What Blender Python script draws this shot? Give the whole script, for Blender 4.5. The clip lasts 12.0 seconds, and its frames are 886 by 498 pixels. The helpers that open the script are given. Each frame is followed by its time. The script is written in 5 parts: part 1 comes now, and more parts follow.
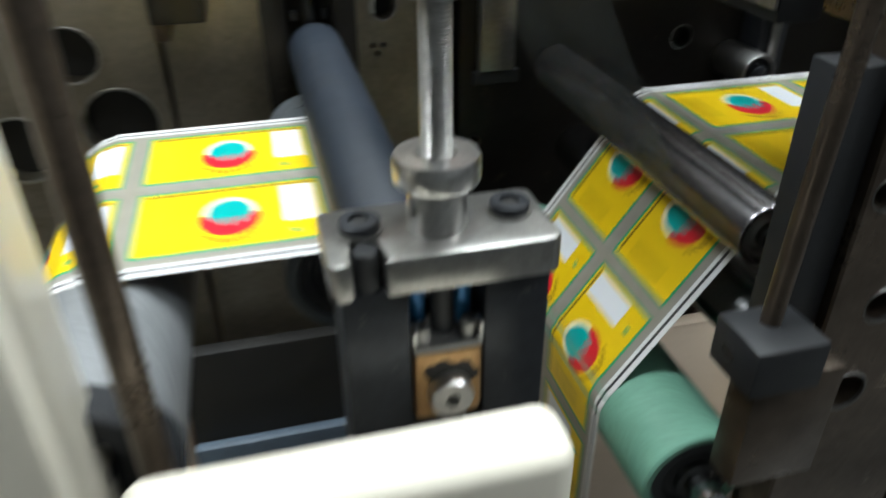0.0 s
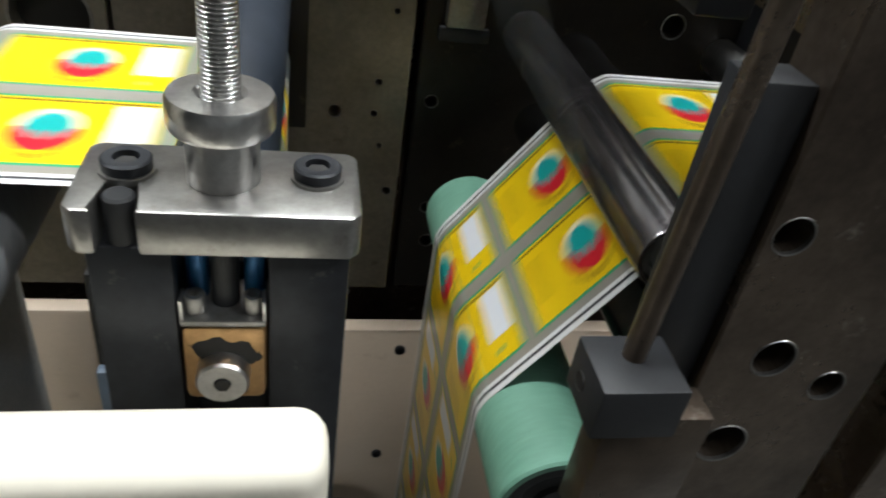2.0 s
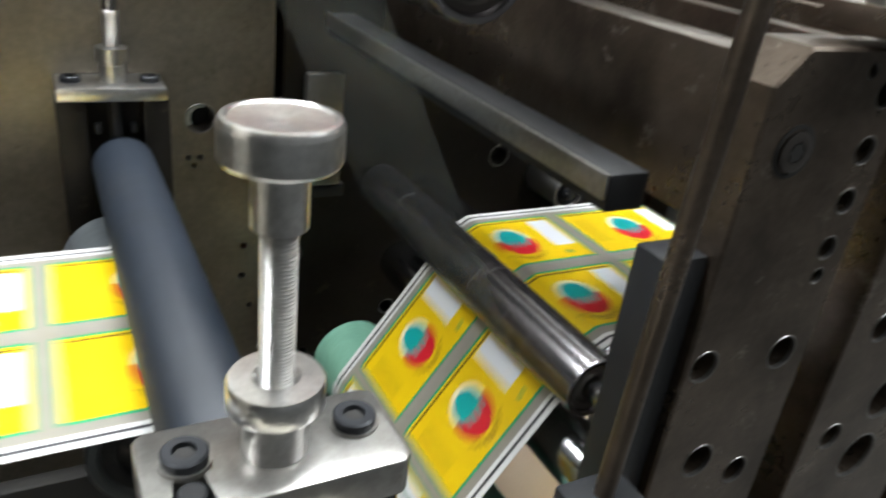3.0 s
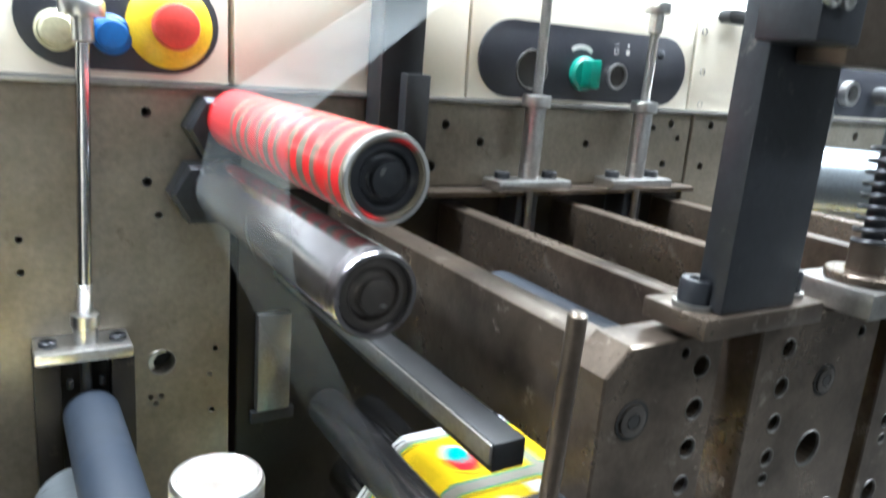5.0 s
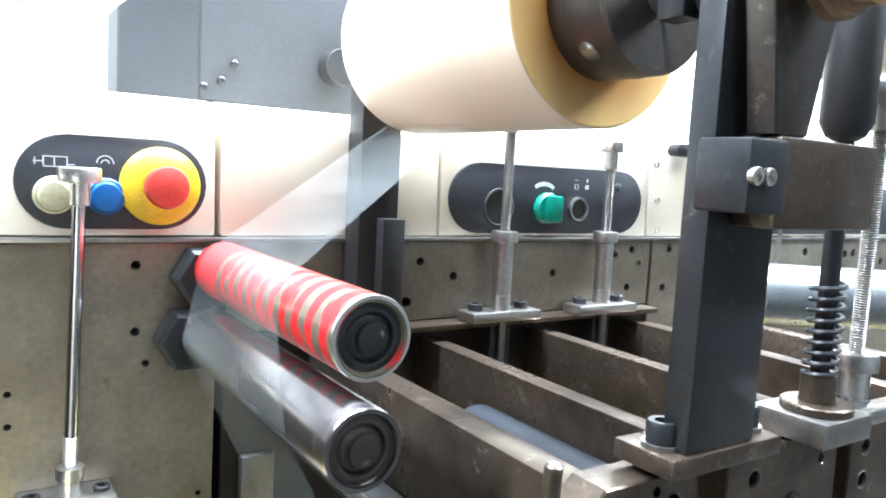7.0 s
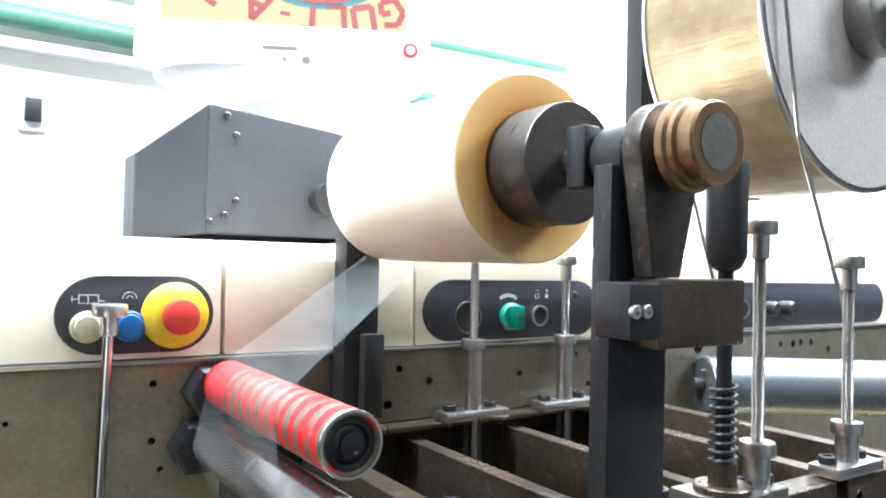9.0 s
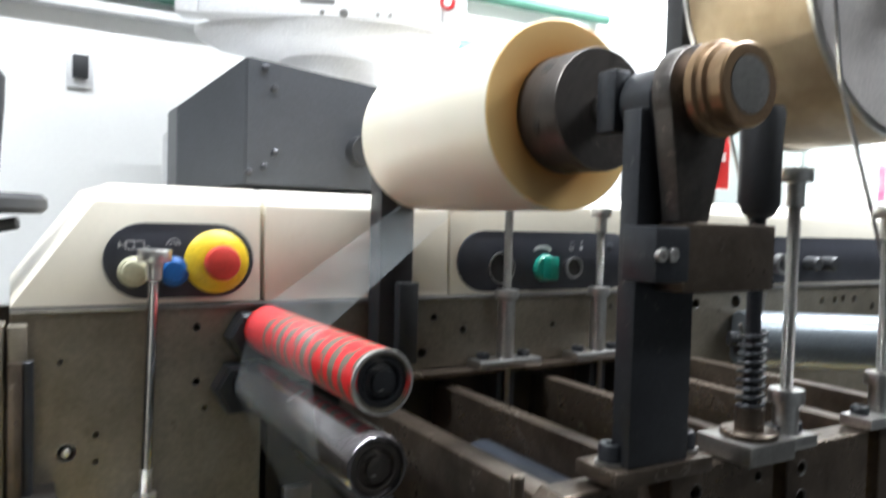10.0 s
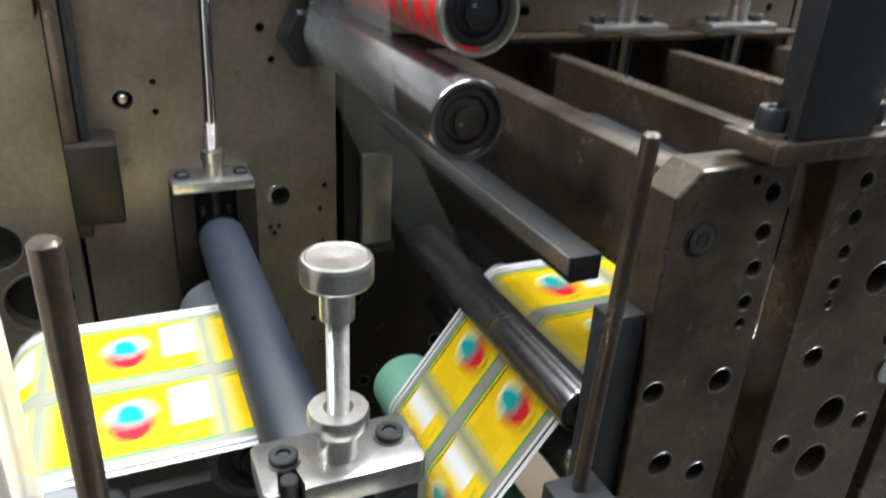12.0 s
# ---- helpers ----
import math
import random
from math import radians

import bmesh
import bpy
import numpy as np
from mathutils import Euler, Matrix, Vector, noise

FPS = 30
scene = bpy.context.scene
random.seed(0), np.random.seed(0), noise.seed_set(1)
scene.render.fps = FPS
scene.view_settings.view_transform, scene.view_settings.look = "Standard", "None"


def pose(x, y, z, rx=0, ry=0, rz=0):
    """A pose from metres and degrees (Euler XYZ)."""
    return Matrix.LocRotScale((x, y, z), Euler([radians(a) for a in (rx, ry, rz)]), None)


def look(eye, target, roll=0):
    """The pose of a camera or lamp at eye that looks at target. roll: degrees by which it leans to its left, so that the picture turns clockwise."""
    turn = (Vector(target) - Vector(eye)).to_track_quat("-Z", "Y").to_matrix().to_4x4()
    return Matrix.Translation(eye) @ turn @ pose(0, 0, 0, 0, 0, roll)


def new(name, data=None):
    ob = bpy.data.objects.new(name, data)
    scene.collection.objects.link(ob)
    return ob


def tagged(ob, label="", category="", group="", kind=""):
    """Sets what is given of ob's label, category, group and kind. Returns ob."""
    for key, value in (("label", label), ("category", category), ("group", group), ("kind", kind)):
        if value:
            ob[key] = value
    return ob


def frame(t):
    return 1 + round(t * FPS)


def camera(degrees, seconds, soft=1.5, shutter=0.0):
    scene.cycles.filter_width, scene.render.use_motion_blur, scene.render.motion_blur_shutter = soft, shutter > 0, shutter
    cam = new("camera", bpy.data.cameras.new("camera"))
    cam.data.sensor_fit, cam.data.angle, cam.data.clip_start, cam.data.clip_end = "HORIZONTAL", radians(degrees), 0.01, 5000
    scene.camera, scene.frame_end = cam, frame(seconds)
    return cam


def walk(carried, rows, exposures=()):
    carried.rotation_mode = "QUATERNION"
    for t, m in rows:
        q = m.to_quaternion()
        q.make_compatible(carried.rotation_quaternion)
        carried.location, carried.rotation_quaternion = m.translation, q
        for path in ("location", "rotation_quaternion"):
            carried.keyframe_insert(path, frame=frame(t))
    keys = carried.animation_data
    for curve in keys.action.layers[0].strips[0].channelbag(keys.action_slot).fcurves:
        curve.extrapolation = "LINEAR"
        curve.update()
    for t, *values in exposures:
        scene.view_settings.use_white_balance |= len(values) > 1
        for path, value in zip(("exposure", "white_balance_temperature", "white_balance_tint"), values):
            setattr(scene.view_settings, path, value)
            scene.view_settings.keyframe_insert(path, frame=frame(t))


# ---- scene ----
cam = camera(61.9, 12.0, soft=1.8, shutter=0.8)
PATH = [
    (0, (0.009, 0.004, 1.098), (0.428, 1.658, 0.055), -0.4),
    (0.5, (0.016, 0.065, 1.096), (0.667, 1.638, 0.046), 4.9),
    (1, (0.050, 0.047, 1.099), (0.507, 1.636, -0.026), 5.2),
    (1.5, (0.069, 0.04, 1.1), (0.436, 1.657, -0.018), 4.5),
    (2, (0.086, 0.028, 1.086), (0.472, 1.627, -0.052), 9.3),
    (2.5, (0.038, 0.037, 1.124), (0.762, 1.632, 0.159), 5.9),
    (3, (0.01, 0.046, 1.136), (0.919, 1.597, 0.258), 7.4),
    (3.5, (0.012, 0.035, 1.157), (1.064, 1.542, 0.369), 6.4),
    (5.3, (-0.005, -0.016, 1.244), (1.013, 1.65, 0.811), 4.4),
    (5.5, (-0.013, 0.001, 1.253), (1.051, 1.652, 0.874), 4.3),
    (6, (0.0, -0.002, 1.265), (1.153, 1.622, 1.083), 3.8),
    (6.5, (-0.009, -0.018, 1.262), (1.088, 1.643, 1.067), 3.2),
    (6.7, (-0.011, -0.023, 1.262), (1.083, 1.64, 1.065), 3.2),
    (8.3, (-0.06, -0.109, 1.279), (1.04, 1.545, 1.053), 1.9),
    (8.5, (-0.056, -0.117, 1.285), (1.06, 1.533, 1.101), 1.7),
    (9, (-0.065, -0.146, 1.299), (1.041, 1.52, 1.337), 1.4),
    (9.5, (-0.065, -0.152, 1.295), (1.027, 1.522, 1.352), 1.5),
    (10, (-0.063, -0.16, 1.288), (0.95, 1.563, 1.214), 1.6),
    (10.5, (-0.067, -0.146, 1.267), (0.882, 1.601, 1.049), 1.6),
    (11, (-0.053, -0.121, 1.248), (0.821, 1.605, 0.74), 2.0),
    (11.5, (-0.029, -0.087, 1.235), (0.772, 1.604, 0.529), 2.8),
    (12, (-0.016, -0.06, 1.223), (0.736, 1.587, 0.373), 3.2),
]
EXPOSURES = [(0.0, -0.68, 6200, 4), (1.0, -0.68, 6450, 9), (2.2, -0.60, 6400, 8), (3.5, -0.05, 6400, 8), (5.5, 1.0, 5750, 6), (6.5, 1.12, 5750, 7), (8.5, 0.82, 5950, 7), (9.0, 0.52, 6000, 8), (9.6, 0.0, 6100, 9), (10.0, -0.52, 6200, 10), (10.5, -0.45, 6300, 10), (11.0, 0.1, 6200, 10), (11.5, 0.22, 6150, 9), (12.0, -0.08, 6250, 9)]
walk(cam, [(t, look(eye, target, roll)) for t, eye, target, roll in PATH], EXPOSURES)

# ---- light: a workshop hall lit by unseen white ceiling tubes ----
world = bpy.data.worlds.new("hall")
scene.world = world
world.use_nodes = True
world.node_tree.nodes["Background"].inputs[0].default_value = (0.8, 0.9, 1.0, 1)
world.node_tree.nodes["Background"].inputs[1].default_value = 0.005


def tube_lamp(x, y, z, sx, sy, power):
    data = bpy.data.lights.new("ceiling_lamp_light", "AREA")
    data.shape, data.size, data.size_y, data.energy = "RECTANGLE", sx, sy, power
    data.color = (0.95, 0.98, 1.0)
    ob = new("ceiling_lamp_light", data)
    ob.matrix_world = look((x, y, z), (x, y + 0.001, 0))
    return ob


# none in view; the last is added to brighten the far plates' front faces
LAMPS = [(-0.9, 0.55, 2.86), (0.6, 0.55, 2.86), (2.1, 0.6, 2.86), (0.5, -0.75, 2.86), (2.2, -0.6, 2.86)]
POWER = [66, 98, 215, 10, 75]
for (lx, ly, lz), power in zip(LAMPS, POWER):
    tube_lamp(lx, ly, lz - 0.06, 1.2, 0.16, power)

# ---- helpers of this scene ----
WORLD = {}


def thing(name, loc, label, category, group="", kind=""):
    ob = new(name)
    ob.empty_display_size = 0.02
    ob.location = loc
    WORLD[ob.name] = Vector(loc)
    return tagged(ob, label, category, group, kind)


def finish(bm, name, mat, smooth=True):
    bmesh.ops.recalc_face_normals(bm, faces=bm.faces)
    me = bpy.data.meshes.new(name)
    bm.to_mesh(me)
    bm.free()
    for m in mat if isinstance(mat, (list, tuple)) else [mat]:
        me.materials.append(m)
    if smooth:
        for p in me.polygons:
            p.use_smooth = True
        me.set_sharp_from_angle(angle=radians(32))
    return me


def part(name, bm, mat, parent, label="", smooth=True):
    """One mesh, given in world places, under a thing or a part."""
    org = WORLD[parent.name]
    bmesh.ops.translate(bm, verts=bm.verts, vec=-org)
    ob = new(name, finish(bm, name, mat, smooth))
    ob.parent = parent
    WORLD[ob.name] = org
    return tagged(ob, label) if label else ob


def solo(name, bm, mat, loc, label, category, group="", kind="", smooth=True):
    """A thing that is one mesh, given in world places, with its origin at loc."""
    bmesh.ops.translate(bm, verts=bm.verts, vec=-Vector(loc))
    ob = new(name, finish(bm, name, mat, smooth))
    ob.location = loc
    WORLD[ob.name] = Vector(loc)
    return tagged(ob, label, category, group, kind)


def box(x0, x1, y0, y1, z0, z1, bev=0.0015, bm=None, seg=2):
    bm2 = bmesh.new()
    bmesh.ops.create_cube(bm2, size=1)
    for v in bm2.verts:
        v.co = Vector(((x0 + x1) / 2 + v.co.x * (x1 - x0), (y0 + y1) / 2 + v.co.y * (y1 - y0), (z0 + z1) / 2 + v.co.z * (z1 - z0)))
    if bev:
        bmesh.ops.bevel(bm2, geom=bm2.edges[:], offset=min(bev, 0.45 * min(x1 - x0, y1 - y0, z1 - z0)), segments=seg, profile=0.5, affect="EDGES")
    return merged(bm, bm2)


def merged(bm, bm2):
    if bm is None:
        return bm2
    me = bpy.data.meshes.new("t")
    bm2.to_mesh(me)
    bm2.free()
    bm.from_mesh(me)
    bpy.data.meshes.remove(me)
    return bm


def lathe(base, axis, profile, seg=40, bm=None):
    """Turned body: profile of (radius, distance along axis) from base; closed where radius is 0."""
    b2 = bmesh.new()
    q = Vector(axis).to_track_quat("Z", "Y")
    rings = []
    for r, h in profile:
        if r < 1e-6:
            rings.append([b2.verts.new(Vector(base) + q @ Vector((0, 0, h)))])
        else:
            rings.append([b2.verts.new(Vector(base) + q @ Vector((r * math.cos(2 * math.pi * i / seg), r * math.sin(2 * math.pi * i / seg), h))) for i in range(seg)])
    for a, b in zip(rings, rings[1:]):
        for i in range(seg):
            j = (i + 1) % seg
            if len(a) == 1 and len(b) == 1:
                continue
            if len(a) == 1:
                b2.faces.new((a[0], b[i], b[j]))
            elif len(b) == 1:
                b2.faces.new((a[i], a[j], b[0]))
            else:
                b2.faces.new((a[i], a[j], b[j], b[i]))
    return merged(bm, b2)


def rod(p0, p1, r, seg=24, bev=0.0008, bm=None):
    d = Vector(p1) - Vector(p0)
    n = d.length
    e = min(bev, r * 0.4, n * 0.3)
    return lathe(p0, d, [(0, 0), (r - e, 0), (r, e), (r, n - e), (r - e, n), (0, n)], seg, bm)


def threaded(p0, p1, r, pitch, seg=20):
    d = Vector(p1) - Vector(p0)
    n = int(d.length / pitch)
    prof = [(0, 0)]
    for i in range(n):
        prof += [(r * 0.86, i * pitch), (r, (i + 0.35) * pitch), (r, (i + 0.6) * pitch)]
    prof += [(r * 0.86, d.length), (0, d.length)]
    return lathe(p0, d, prof, seg)


def prism(points, y0, y1, bev=0.001, axis="y", bm=None):
    """A flat outline carried along an axis. Points are (x, z) for y, (y, z) for x, (x, y) for z."""
    b2 = bmesh.new()

    def at(a, b, c):
        return Vector((a, c, b)) if axis == "y" else (Vector((c, a, b)) if axis == "x" else Vector((a, b, c)))

    low = [b2.verts.new(at(a, b, y0)) for a, b in points]
    top = [b2.verts.new(at(a, b, y1)) for a, b in points]
    b2.faces.new(low)
    b2.faces.new(top[::-1])
    for i in range(len(points)):
        j = (i + 1) % len(points)
        b2.faces.new((low[i], top[i], top[j], low[j]))
    if bev:
        bmesh.ops.bevel(b2, geom=b2.edges[:], offset=bev, segments=2, profile=0.5, affect="EDGES")
    return merged(bm, b2)


def stadium(cx, cz, w, h, n=14):
    r, pts = h / 2, []
    for i in range(n + 1):
        a = -math.pi / 2 + math.pi * i / n
        pts.append((cx + w / 2 - r + r * math.cos(a), cz + r * math.sin(a)))
    for i in range(n + 1):
        a = math.pi / 2 + math.pi * i / n
        pts.append((cx - w / 2 + r + r * math.cos(a), cz + r * math.sin(a)))
    return pts


# ---- materials ----
def material(name):
    m = bpy.data.materials.new(name)
    m.use_nodes = True
    nt = m.node_tree
    return m, nt, nt.nodes["Principled BSDF"]


def math_node(nt, op, a, b=None, c=None):
    n = nt.nodes.new("ShaderNodeMath")
    n.operation = op
    for i, v in enumerate((a, b, c)):
        if v is None:
            continue
        if isinstance(v, (int, float)):
            n.inputs[i].default_value = v
        else:
            nt.links.new(v, n.inputs[i])
    return n.outputs[0]


def mix_colour(nt, fac, a, b, mode="MIX"):
    n = nt.nodes.new("ShaderNodeMix")
    n.data_type, n.blend_type = "RGBA", mode
    for sock, v in ((n.inputs[0], fac), (n.inputs[6], a), (n.inputs[7], b)):
        if isinstance(v, (int, float)):
            sock.default_value = v
        elif isinstance(v, tuple):
            sock.default_value = (*v, 1)
        else:
            nt.links.new(v, sock)
    return n.outputs[2]


def noise_out(nt, scale, detail=4, rough=0.6, stretch=None):
    co = nt.nodes.new("ShaderNodeTexCoord")
    out = co.outputs["Object"]
    if stretch:
        mp = nt.nodes.new("ShaderNodeMapping")
        mp.inputs["Scale"].default_value = stretch
        nt.links.new(out, mp.inputs[0])
        out = mp.outputs[0]
    n = nt.nodes.new("ShaderNodeTexNoise")
    n.inputs["Scale"].default_value, n.inputs["Detail"].default_value, n.inputs["Roughness"].default_value = scale, detail, rough
    nt.links.new(out, n.inputs["Vector"])
    return n.outputs["Fac"]


def ramp(nt, fac, lo, hi):
    n = nt.nodes.new("ShaderNodeMapRange")
    n.inputs[1].default_value, n.inputs[2].default_value = lo, hi
    nt.links.new(fac, n.inputs[0])
    return n.outputs[0]


def surface(name, base, second, rough=0.5, metal=0.0, scale=18, fine=220, bump=0.15, spread=0.12, wear=None, stretch=None, coat=0.0, grain=0.28):
    """A worn surface: two colours in large patches, fine grain in colour, gloss and relief, and a third colour as scuffs."""
    m, nt, p = material(name)
    big = ramp(nt, noise_out(nt, scale, 5, 0.62), 0.35, 0.68)
    small = noise_out(nt, fine, 4, 0.65, stretch)
    col = mix_colour(nt, big, base, second)
    col = mix_colour(nt, ramp(nt, small, 0.3, 0.75), mix_colour(nt, grain, col, (0, 0, 0)), col)
    if wear:
        col = mix_colour(nt, ramp(nt, noise_out(nt, scale * 3.1, 8, 0.75), 0.60, 0.70), col, wear)
    nt.links.new(col, p.inputs["Base Color"])
    r = math_node(nt, "ADD", math_node(nt, "MULTIPLY", big, spread), math_node(nt, "MULTIPLY_ADD", small, spread, rough - spread))
    nt.links.new(r, p.inputs["Roughness"])
    p.inputs["Metallic"].default_value = metal
    p.inputs["Coat Weight"].default_value = coat
    if bump:
        b = nt.nodes.new("ShaderNodeBump")
        b.inputs["Strength"].default_value, b.inputs["Distance"].default_value = bump, 0.0006
        nt.links.new(small, b.inputs["Height"])
        nt.links.new(b.outputs[0], p.inputs["Normal"])
    return m


PLATE = surface("machined_plate", (0.34, 0.305, 0.25), (0.19, 0.165, 0.125), 0.40, 0.6, 8, 160, 0.2, 0.12, (0.12, 0.095, 0.07))
BROWN = surface("oiled_brown_steel", (0.185, 0.145, 0.112), (0.058, 0.044, 0.034), 0.33, 0.72, 12, 190, 0.25, 0.16, (0.26, 0.225, 0.19))
# oily steel kept near black: the press interior's shade sits in this colour
OILSHADE = surface("oily_shaded_steel", (0.026, 0.022, 0.018), (0.014, 0.012, 0.010), 0.45, 0.4, 12, 190, 0.25, 0.14, (0.07, 0.055, 0.04))
GREYST = surface("grey_steel", (0.40, 0.39, 0.37), (0.30, 0.29, 0.28), 0.34, 0.9, 20, 260, 0.12, 0.1, (0.22, 0.2, 0.18))
BRIGHT = surface("bright_turned_steel", (0.78, 0.77, 0.75), (0.66, 0.65, 0.64), 0.30, 1.0, 30, 300, 0.0, 0.03)
CHROME = surface("chromed_shaft", (0.62, 0.62, 0.63), (0.5, 0.5, 0.52), 0.16, 1.0, 30, 400, 0.03, 0.06)
DARKROLL = surface("dark_polished_steel", (0.30, 0.29, 0.30), (0.22, 0.20, 0.21), 0.24, 0.95, 12, 200, 0.06, 0.1, (0.16, 0.13, 0.13))
BLACKST = surface("black_oxide_steel", (0.042, 0.045, 0.052), (0.030, 0.032, 0.037), 0.40, 0.5, 16, 200, 0.15, 0.12, (0.12, 0.11, 0.10))
BLACK = surface("black_paint", (0.022, 0.023, 0.026), (0.014, 0.015, 0.017), 0.55, 0.0, 14, 240, 0.2, 0.12)
# near-black for grease, and for the shade inside holes, sockets and recesses
HOLE = surface("hole_shade_and_grease", (0.012, 0.011, 0.010), (0.02, 0.018, 0.015), 0.7, 0.0, 40, 200, 0.1, 0.1)
BOXGREY = surface("anthracite_sheet", (0.055, 0.06, 0.07), (0.045, 0.05, 0.058), 0.5, 0.0, 8, 300, 0.2, 0.08)
RUBBER = surface("blue_black_rubber", (0.013, 0.019, 0.030), (0.010, 0.015, 0.024), 0.52, 0.0, 25, 300, 0.1, 0.1, (0.02, 0.027, 0.04))
GREEN = surface("green_rubber", (0.22, 0.46, 0.34), (0.18, 0.40, 0.29), 0.55, 0.0, 25, 300, 0.1, 0.08, (0.26, 0.48, 0.37))
CREAM = surface("cream_enamel", (0.80, 0.75, 0.64), (0.74, 0.69, 0.58), 0.38, 0.0, 6, 180, 0.05, 0.1, (0.72, 0.66, 0.54), None, 0.15, 0.04)
BEIGE = surface("beige_enamel", (0.70, 0.57, 0.45), (0.64, 0.52, 0.40), 0.42, 0.0, 6, 180, 0.05, 0.1, (0.55, 0.43, 0.33), grain=0.06)
WHITEWALL = surface("white_wall_paint", (0.82, 0.82, 0.80), (0.78, 0.78, 0.77), 0.7, 0.0, 3, 90, 0.1, 0.08, grain=0.04)
GREYWALL = surface("dark_wall_low_bounce", (0.12, 0.125, 0.125), (0.10, 0.105, 0.105), 0.7, 0.0, 3, 90, 0.1, 0.08, grain=0.05)
CONCRETE = surface("dark_floor_low_bounce", (0.06, 0.06, 0.057), (0.045, 0.045, 0.042), 0.5, 0.0, 3, 60, 0.2, 0.15, (0.08, 0.075, 0.07))
PANEL = surface("charcoal_panel", (0.032, 0.034, 0.045), (0.026, 0.028, 0.036), 0.45, 0.0, 20, 300, 0.05, 0.08)
YELLOW = surface("yellow_plastic", (0.82, 0.60, 0.02), (0.78, 0.55, 0.02), 0.4, 0.0, 30, 300, 0.05, 0.08)
RED = surface("red_plastic", (0.62, 0.055, 0.04), (0.55, 0.045, 0.035), 0.38, 0.0, 30, 300, 0.05, 0.08)
BLUE = surface("blue_plastic", (0.01, 0.13, 0.42), (0.01, 0.11, 0.38), 0.35, 0.0, 30, 300, 0.05, 0.08)
BLUEPART = surface("blue_anodised", (0.04, 0.20, 0.45), (0.03, 0.16, 0.40), 0.35, 0.3, 30, 300, 0.05, 0.08)
IVORY = surface("ivory_plastic", (0.62, 0.60, 0.42), (0.55, 0.53, 0.36), 0.4, 0.0, 60, 300, 0.05, 0.08)
TEAL = surface("green_plastic", (0.01, 0.22, 0.16), (0.01, 0.19, 0.14), 0.35, 0.0, 30, 300, 0.05, 0.08)
BRONZE = surface("bronze_block", (0.62, 0.38, 0.17), (0.52, 0.30, 0.13), 0.36, 0.7, 60, 300, 0.1, 0.1, (0.25, 0.14, 0.07))
BRASS = surface("old_brass", (0.33, 0.22, 0.12), (0.24, 0.15, 0.09), 0.36, 0.8, 40, 300, 0.1, 0.1, (0.12, 0.08, 0.05))
HUBST = surface("oily_hub_steel", (0.115, 0.10, 0.09), (0.075, 0.068, 0.063), 0.38, 0.7, 24, 220, 0.12, 0.12, (0.22, 0.19, 0.16))
BLUEGREY = surface("blue_grey_paint", (0.14, 0.18, 0.23), (0.11, 0.145, 0.19), 0.45, 0.0, 10, 220, 0.1, 0.1, (0.08, 0.09, 0.10))
WHITEPL = surface("white_plastic", (0.80, 0.80, 0.80), (0.76, 0.76, 0.77), 0.4, 0.0, 10, 300, 0.03, 0.06)
SATIN = surface("satin_aluminium", (0.36, 0.37, 0.385), (0.28, 0.29, 0.30), 0.38, 0.45, 14, 240, 0.08, 0.1, (0.32, 0.32, 0.32))
GREYTUBE = surface("grey_tube", (0.20, 0.22, 0.24), (0.15, 0.17, 0.185), 0.32, 0.6, 14, 240, 0.08, 0.1)
GREENPIPE = surface("green_pipe_paint", (0.10, 0.26, 0.19), (0.08, 0.22, 0.16), 0.4, 0.0, 14, 240, 0.08, 0.1)
CARD = surface("grey_cardboard", (0.56, 0.53, 0.51), (0.50, 0.47, 0.45), 0.7, 0.0, 14, 240, 0.15, 0.1)
PAPER = surface("web_paper", (0.46, 0.44, 0.40), (0.42, 0.40, 0.37), 0.4, 0.0, 30, 300, 0.03, 0.06)
INKWHITE = surface("white_print", (0.75, 0.75, 0.75), (0.7, 0.7, 0.7), 0.4, 0.0, 30, 300, 0.0, 0.06)
MAGENTA = surface("pink_print", (0.42, 0.10, 0.22), (0.60, 0.35, 0.42), 0.4, 0.0, 30, 300, 0.0, 0.06)
SIGNRED = surface("red_sign", (0.55, 0.03, 0.03), (0.5, 0.025, 0.025), 0.35, 0.0, 30, 300, 0.0, 0.06)


def glowing(name, colour, strength, base=0.02):
    m, nt, p = material(name)
    p.inputs["Base Color"].default_value = (base, base, base, 1)
    p.inputs["Emission Color"].default_value = (*colour, 1)
    p.inputs["Emission Strength"].default_value = strength
    return m


TUBE = glowing("lit_tube", (1.0, 0.97, 0.93), 9.0)


def film_material():
    """Clear laminating film: mostly see-through, with a thin gloss."""
    m, nt, p = material("clear_film")
    p.inputs["Base Color"].default_value = (0.55, 0.60, 0.62, 1)
    p.inputs["Roughness"].default_value = 0.22
    p.inputs["Specular IOR Level"].default_value = 1.0
    n = noise_out(nt, 14, 4, 0.6, (1, 0.25, 1))
    nt.links.new(math_node(nt, "MULTIPLY_ADD", ramp(nt, n, 0.35, 0.75), 0.16, 0.07), p.inputs["Alpha"])
    b = nt.nodes.new("ShaderNodeBump")
    b.inputs["Strength"].default_value, b.inputs["Distance"].default_value = 0.08, 0.002
    nt.links.new(n, b.inputs["Height"])
    nt.links.new(b.outputs[0], p.inputs["Normal"])
    return m


FILM = film_material()


